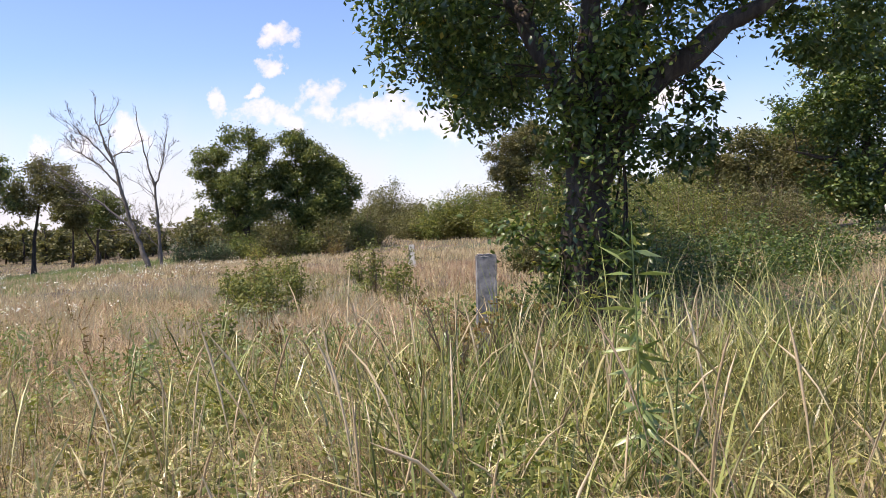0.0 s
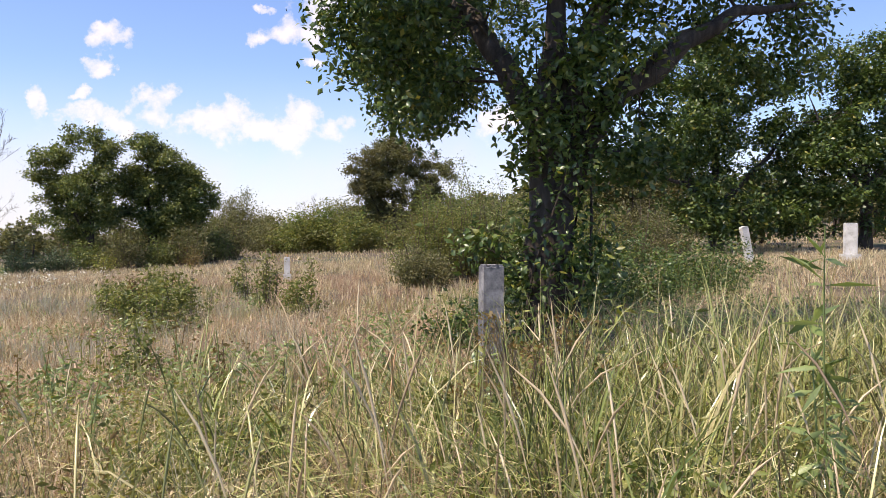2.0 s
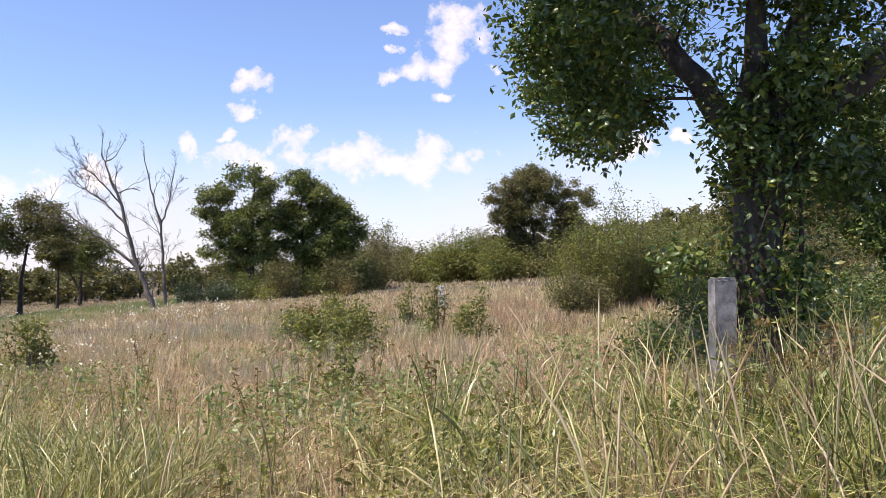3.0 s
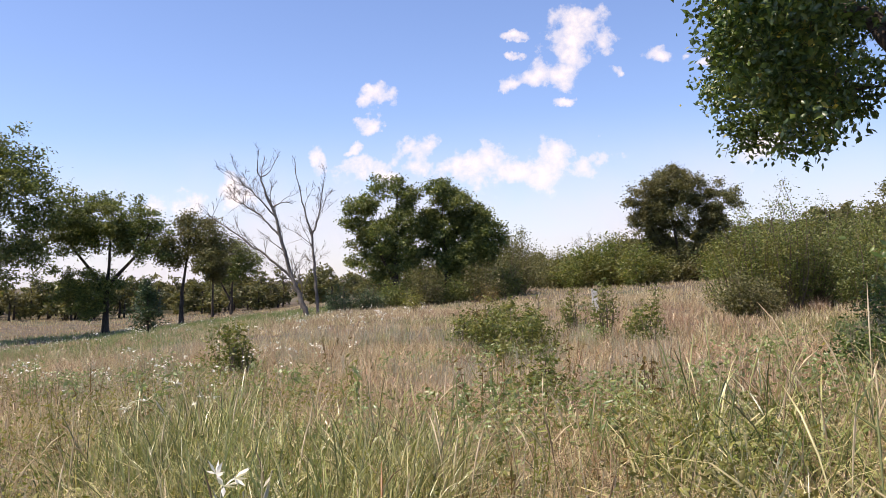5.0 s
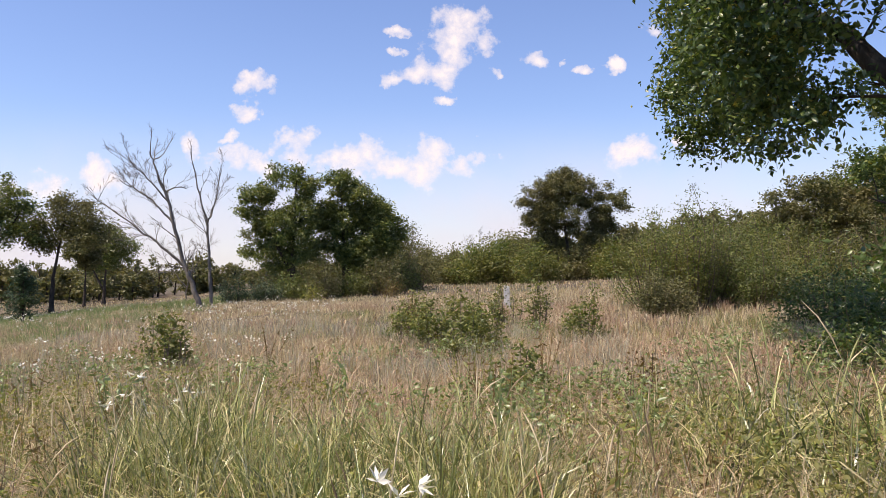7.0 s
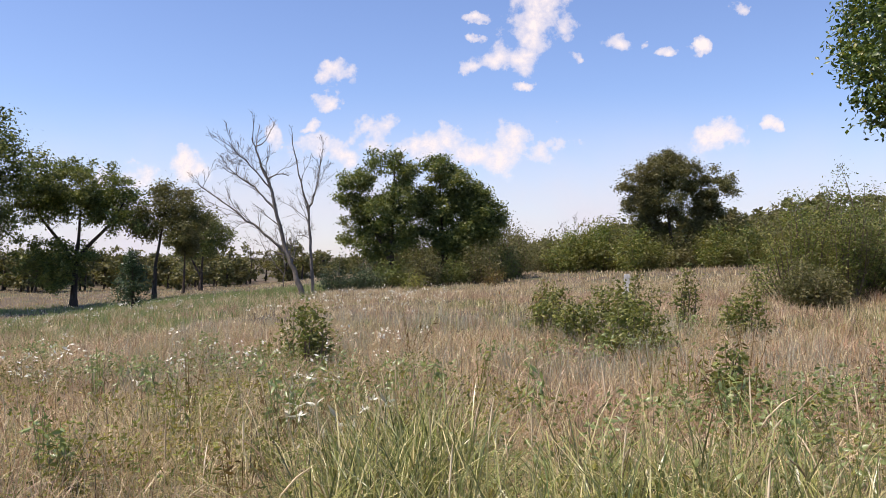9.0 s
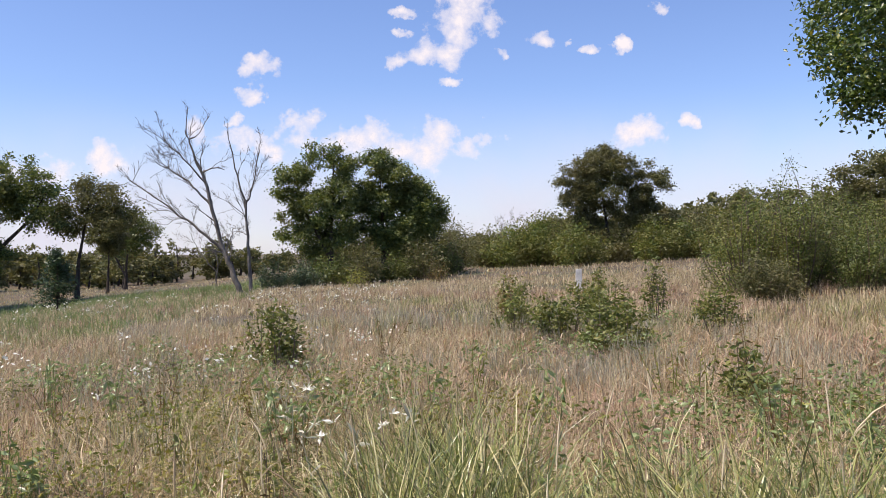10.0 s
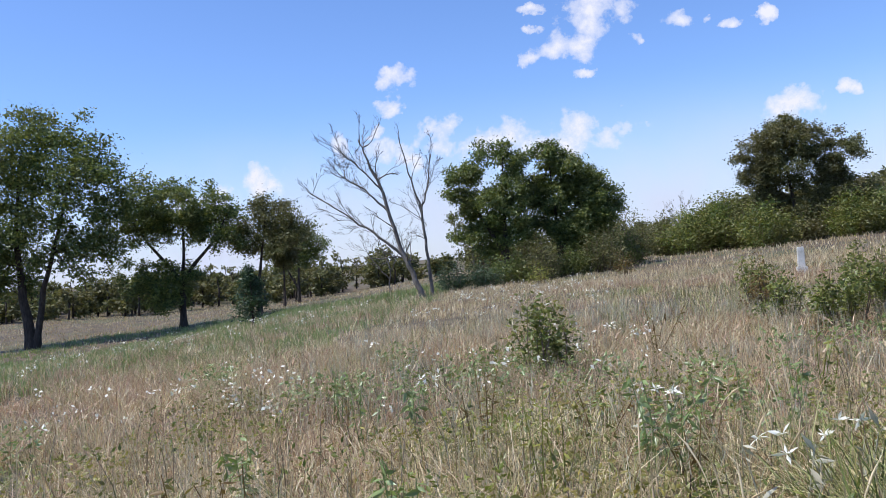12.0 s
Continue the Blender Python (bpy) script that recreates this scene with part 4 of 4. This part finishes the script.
forbs("low_weed", 60000, (-11, 4.4, 1.5, 7.5), 0.045, FORB, "low yellow-green leafy weeds between grass", (0.9, 51, 0.6))
forbs("dark_weed", 18000, (-12, -1.8, 2.4, 9), 0.05, LEAF_SHRUB, "dark leafy weeds in scattered patches of dry grass", (0.7, 57, 0.52))
# dark leaves low down, standing in for shade between the rank blades
forbs("dark_weed", 26000, (-2, 5, 1.8, 6.4), 0.055, LEAF_SHRUB, "dark weed leaves added for the shaded gaps under rank grass", (0.8, 55, 0.4))
forbs("low_weed", 60000, (-13, 6, 5, 15), 0.06, WEED, "low dark green weeds among grass", (1.6, 53, 0.58))
c = spots(460, -19, -6, 9, 28, rng)
c = c[drift(c[:, 0], c[:, 1], 4.0, 61) > 0.45]
c[:, 2] += rng.uniform(0.35, 0.6, len(c))
c = np.repeat(c, 7, 0) + rng.normal(size=(len(c) * 7, 3)) * np.array([0.06, 0.06, 0.03])
tagged(part("white_flower", leaves("white_flower", c, 0.045, rng, -0.4, 0.6, False), PETAL), "scattered small white meadow flowers", "flowers", kind="stuff")


def seed_stalks(n, box, hlo, hhi, label, mat=GRASS_GREEN):
    """Tall grass stalks that nod under a pale seed head."""
    p = spots(n, *box, rng, True)
    az = rng.uniform(0, 2 * np.pi, n)
    h = rng.uniform(hlo, hhi, n)
    lean = np.stack([np.cos(az), np.sin(az), 0 * az], 1)
    b = rng.uniform(0.03, 0.3, n)
    tb = Tubes(4)
    for k in range(n):
        s = np.linspace(0, 1.16, 9)
        q = p[k] + lean[k] * (h[k] * b[k] * s ** 2.6)[:, None]
        q[:, 2] += h[k] * (s - 0.35 * b[k] * s ** 4)
        tb.add(q, [0.0028, 0.0027, 0.0025, 0.0023, 0.002, 0.0018, 0.0045, 0.0055, 0.001])
    return tagged(part("seed_grass", tb.mesh("seed_grass"), mat), label, "grass", kind="stuff")


seed_stalks(260, (-1.6, 5, 2.2, 6.0), 0.75, 1.25, "tall grass stalks with nodding seed heads", GRASS_DRY)
seed_stalks(150, (-7, -2.4, 2.2, 6.5), 0.45, 0.8, "grass stalks with pale nodding seed heads", GRASS_DRY)
seed_stalks(90, (-2.0, 5, 2.4, 6.5), 0.8, 1.2, "tall green grass stalks going to seed")


def weed(x, y, h, n, size, mat, seed, label, category="weed", spread=0.12, droop=0.3, aspect=0.2, stems=3, group="meadow weeds"):
    """A leafy upright weed: stems with long narrow leaves all the way up."""
    r = np.random.default_rng(seed)
    root = thing("weed", x, y, label, category, group, z=float(rise(x, y)))
    at = []
    for k in range(stems):
        tb = Tubes(5)
        top = np.array([r.normal() * spread, r.normal() * spread, h * r.uniform(0.75, 1.0) if k else h])
        q = bent((r.normal() * 0.03, r.normal() * 0.03, -0.05), top, r, 7, 0.06)
        tb.add(q, np.linspace(0.007, 0.0025, 7))
        part("stem", tb.mesh("stem"), mat, root)
        s = r.uniform(0.25, 1.0, n // stems)
        at.append(np.stack([np.interp(s, np.linspace(0, 1, 7), q[:, i]) for i in range(3)], 1))
    part("foliage", leaves("foliage", np.concatenate(at), size, r, droop, aspect, True), mat, root)
    return root


meadow("dry_grass", 16000, (-13, 6, -9, 1.2), 0.2, 0.5, 0.011, 1.3, 2, GRASS_DRY, "dry meadow grass along the walked line", tuft=18, patch=(0.8, 27, 0.36))
meadow("green_grass", 6000, (-13, 6, -9, 0.6), 0.2, 0.45, 0.013, 1.1, 2, GRASS_GREEN, "green tufts along the walked line", tuft=16, patch=(1.8, 29, 0.45))


def umbel(x, y, h, seed):
    """A withered tall weed whose stems end in brown flat heads."""
    g = np.random.default_rng(seed)
    root = thing("dried_weed", x, y, "tall withered brown weed with flat seed heads", "weed", "withered weeds", z=float(rise(x, y)))
    for k in range(4):
        tb = Tubes(5)
        top = np.array([g.normal() * 0.16, g.normal() * 0.16, h * g.uniform(0.8, 1.0)])
        q = bent((g.normal() * 0.03, g.normal() * 0.03, -0.05), top, g, 6, 0.05)
        tb.add(q, np.linspace(0.006, 0.003, 6))
        for m in range(5):
            tb.add([q[4], (q[4] + top) / 2 + g.normal(size=3) * 0.02, top + np.append(g.normal(size=2) * 0.06, 0.02)], [0.003, 0.002, 0.0015], 4)
        part("stem", tb.mesh("stem"), STEM, root)
        at = top + g.normal(size=(46, 3)) * np.array([0.055, 0.055, 0.014])
        tagged(part("seed_head", leaves("seed_head", at, 0.028, g, -0.5, 0.6, False), LEAF_RUST, root), kind="stuff")
    return root


for k, (wx, wy, wh) in enumerate([(0.16, 4.59, 1.2), (0, 5.29, 1.02), (0.42, 5.15, 1.16), (-0.24, 5.03, 0.89), (0.66, 4.7, 1.07)]):
    umbel(wx, wy, wh, 870 + k)
weed(0.86, 3.3, 1.62, 74, 0.14, WEED, 801, "tall green weed with long drooping leaves", stems=2)
for k, (wx, wy, wh) in enumerate([(0.1, 5.3, 1.1), (0.32, 5.6, 1.15), (-0.14, 5.5, 1.0), (0.5, 5.1, 1.05), (0.9, 5.6, 1.2), (1.5, 5.3, 1.15)]):
    weed(wx, wy, wh, 60, 0.1, (WEED, FORB, LEAF_SHRUB)[k % 3], 870 + k, "leafy green weed in rank grass before a stone", stems=4, aspect=0.28)
weed(1.1, 3.55, 1.15, 40, 0.1, WEED, 802, "green weed with narrow leaves in tall grass", stems=2)
for k, (wx, wy, wh) in enumerate([(-6.79, 8.33, 0.85), (-8.15, 7.29, 0.71), (-8.05, 7.45, 0.45), (-5.64, 9.54, 0.62), (-6.63, 8.55, 0.62), (-4.68, 8.73, 0.62), (-3.13, 8.2, 0.71), (2.58, 6.28, 0.89), (-9.39, 8.3, 0.62), 
                                          (-8.6, 9.99, 0.62)]):
    weed(wx, wy, wh, 70, 0.09, WEED, 810 + k, "leafy green weed standing in dry grass", aspect=0.32, stems=4)
for k, (wx, wy, wh) in enumerate([(-4.04, 3.72, 0.8), (-6.3, 7.3, 0.62), (-6.64, 8.77, 0.6), (-5.88, 7.72, 0.6)]):
    o = weed(wx, wy, wh, 26, 0.1, GRASS_GREY, 830 + k, "pale silvery weed with white leaves on top", stems=3, droop=-0.5, aspect=0.25)
    r = np.random.default_rng(850 + k)
    for m in range(3):
        c = np.array([0, 0, wh]) + r.normal(size=3) * np.array([0.07, 0.07, 0.03])
        part("flower_head", leaves("flower_head", np.repeat(c[None], 7, 0), 0.06, r, -0.45, 0.3, True), PETAL, o, "white starry bracts")
r = np.random.default_rng(77)
for k in range(34):
    wx = r.uniform(-10, -1.2)
    wy = float(path_y(wx)) + r.uniform(3.6, 11)
    weed(wx, wy, r.uniform(0.4, 0.8), 44, 0.07, (WEED, LEAF_RUST, LEAF_RUST, FORB)[k % 4], 900 + k, ("leafy green weed standing in dry grass", "brown withered weed in dry grass", "brown withered weed in dry grass", "yellow-green weed in dry grass")[k % 4], aspect=0.3, stems=4, spread=0.14)


def fallen_branch(x, y, ln, turn, seed):
    """A bleached broken stick lying on the thatch."""
    g = np.random.default_rng(seed)
    root = thing("fallen_branch", x, y, "bleached broken stick lying in the grass", "branch", z=float(rise(x, y)) + 0.16, turn=turn)
    for k, (a, b, w) in enumerate([((0, 0, 0), (ln, 0, 0.06), 0.018), ((ln * 0.45, 0, 0.03), (ln * 0.7, 0.2 * ln, 0.1), 0.01)]):
        tb = Tubes(7)
        tb.add(bent(a, b, g, 7, 0.08), np.linspace(w, w * 0.5, 7))
        part("twig" if k else "stick", tb.mesh("stick"), DEADWOOD, root)


fallen_branch(-8.32, 6.98, 0.6, -40, 1)
fallen_branch(-8.1, 6.85, 0.4, 20, 2)
fallen_branch(-5.09, 7.84, 0.5, 60, 3)
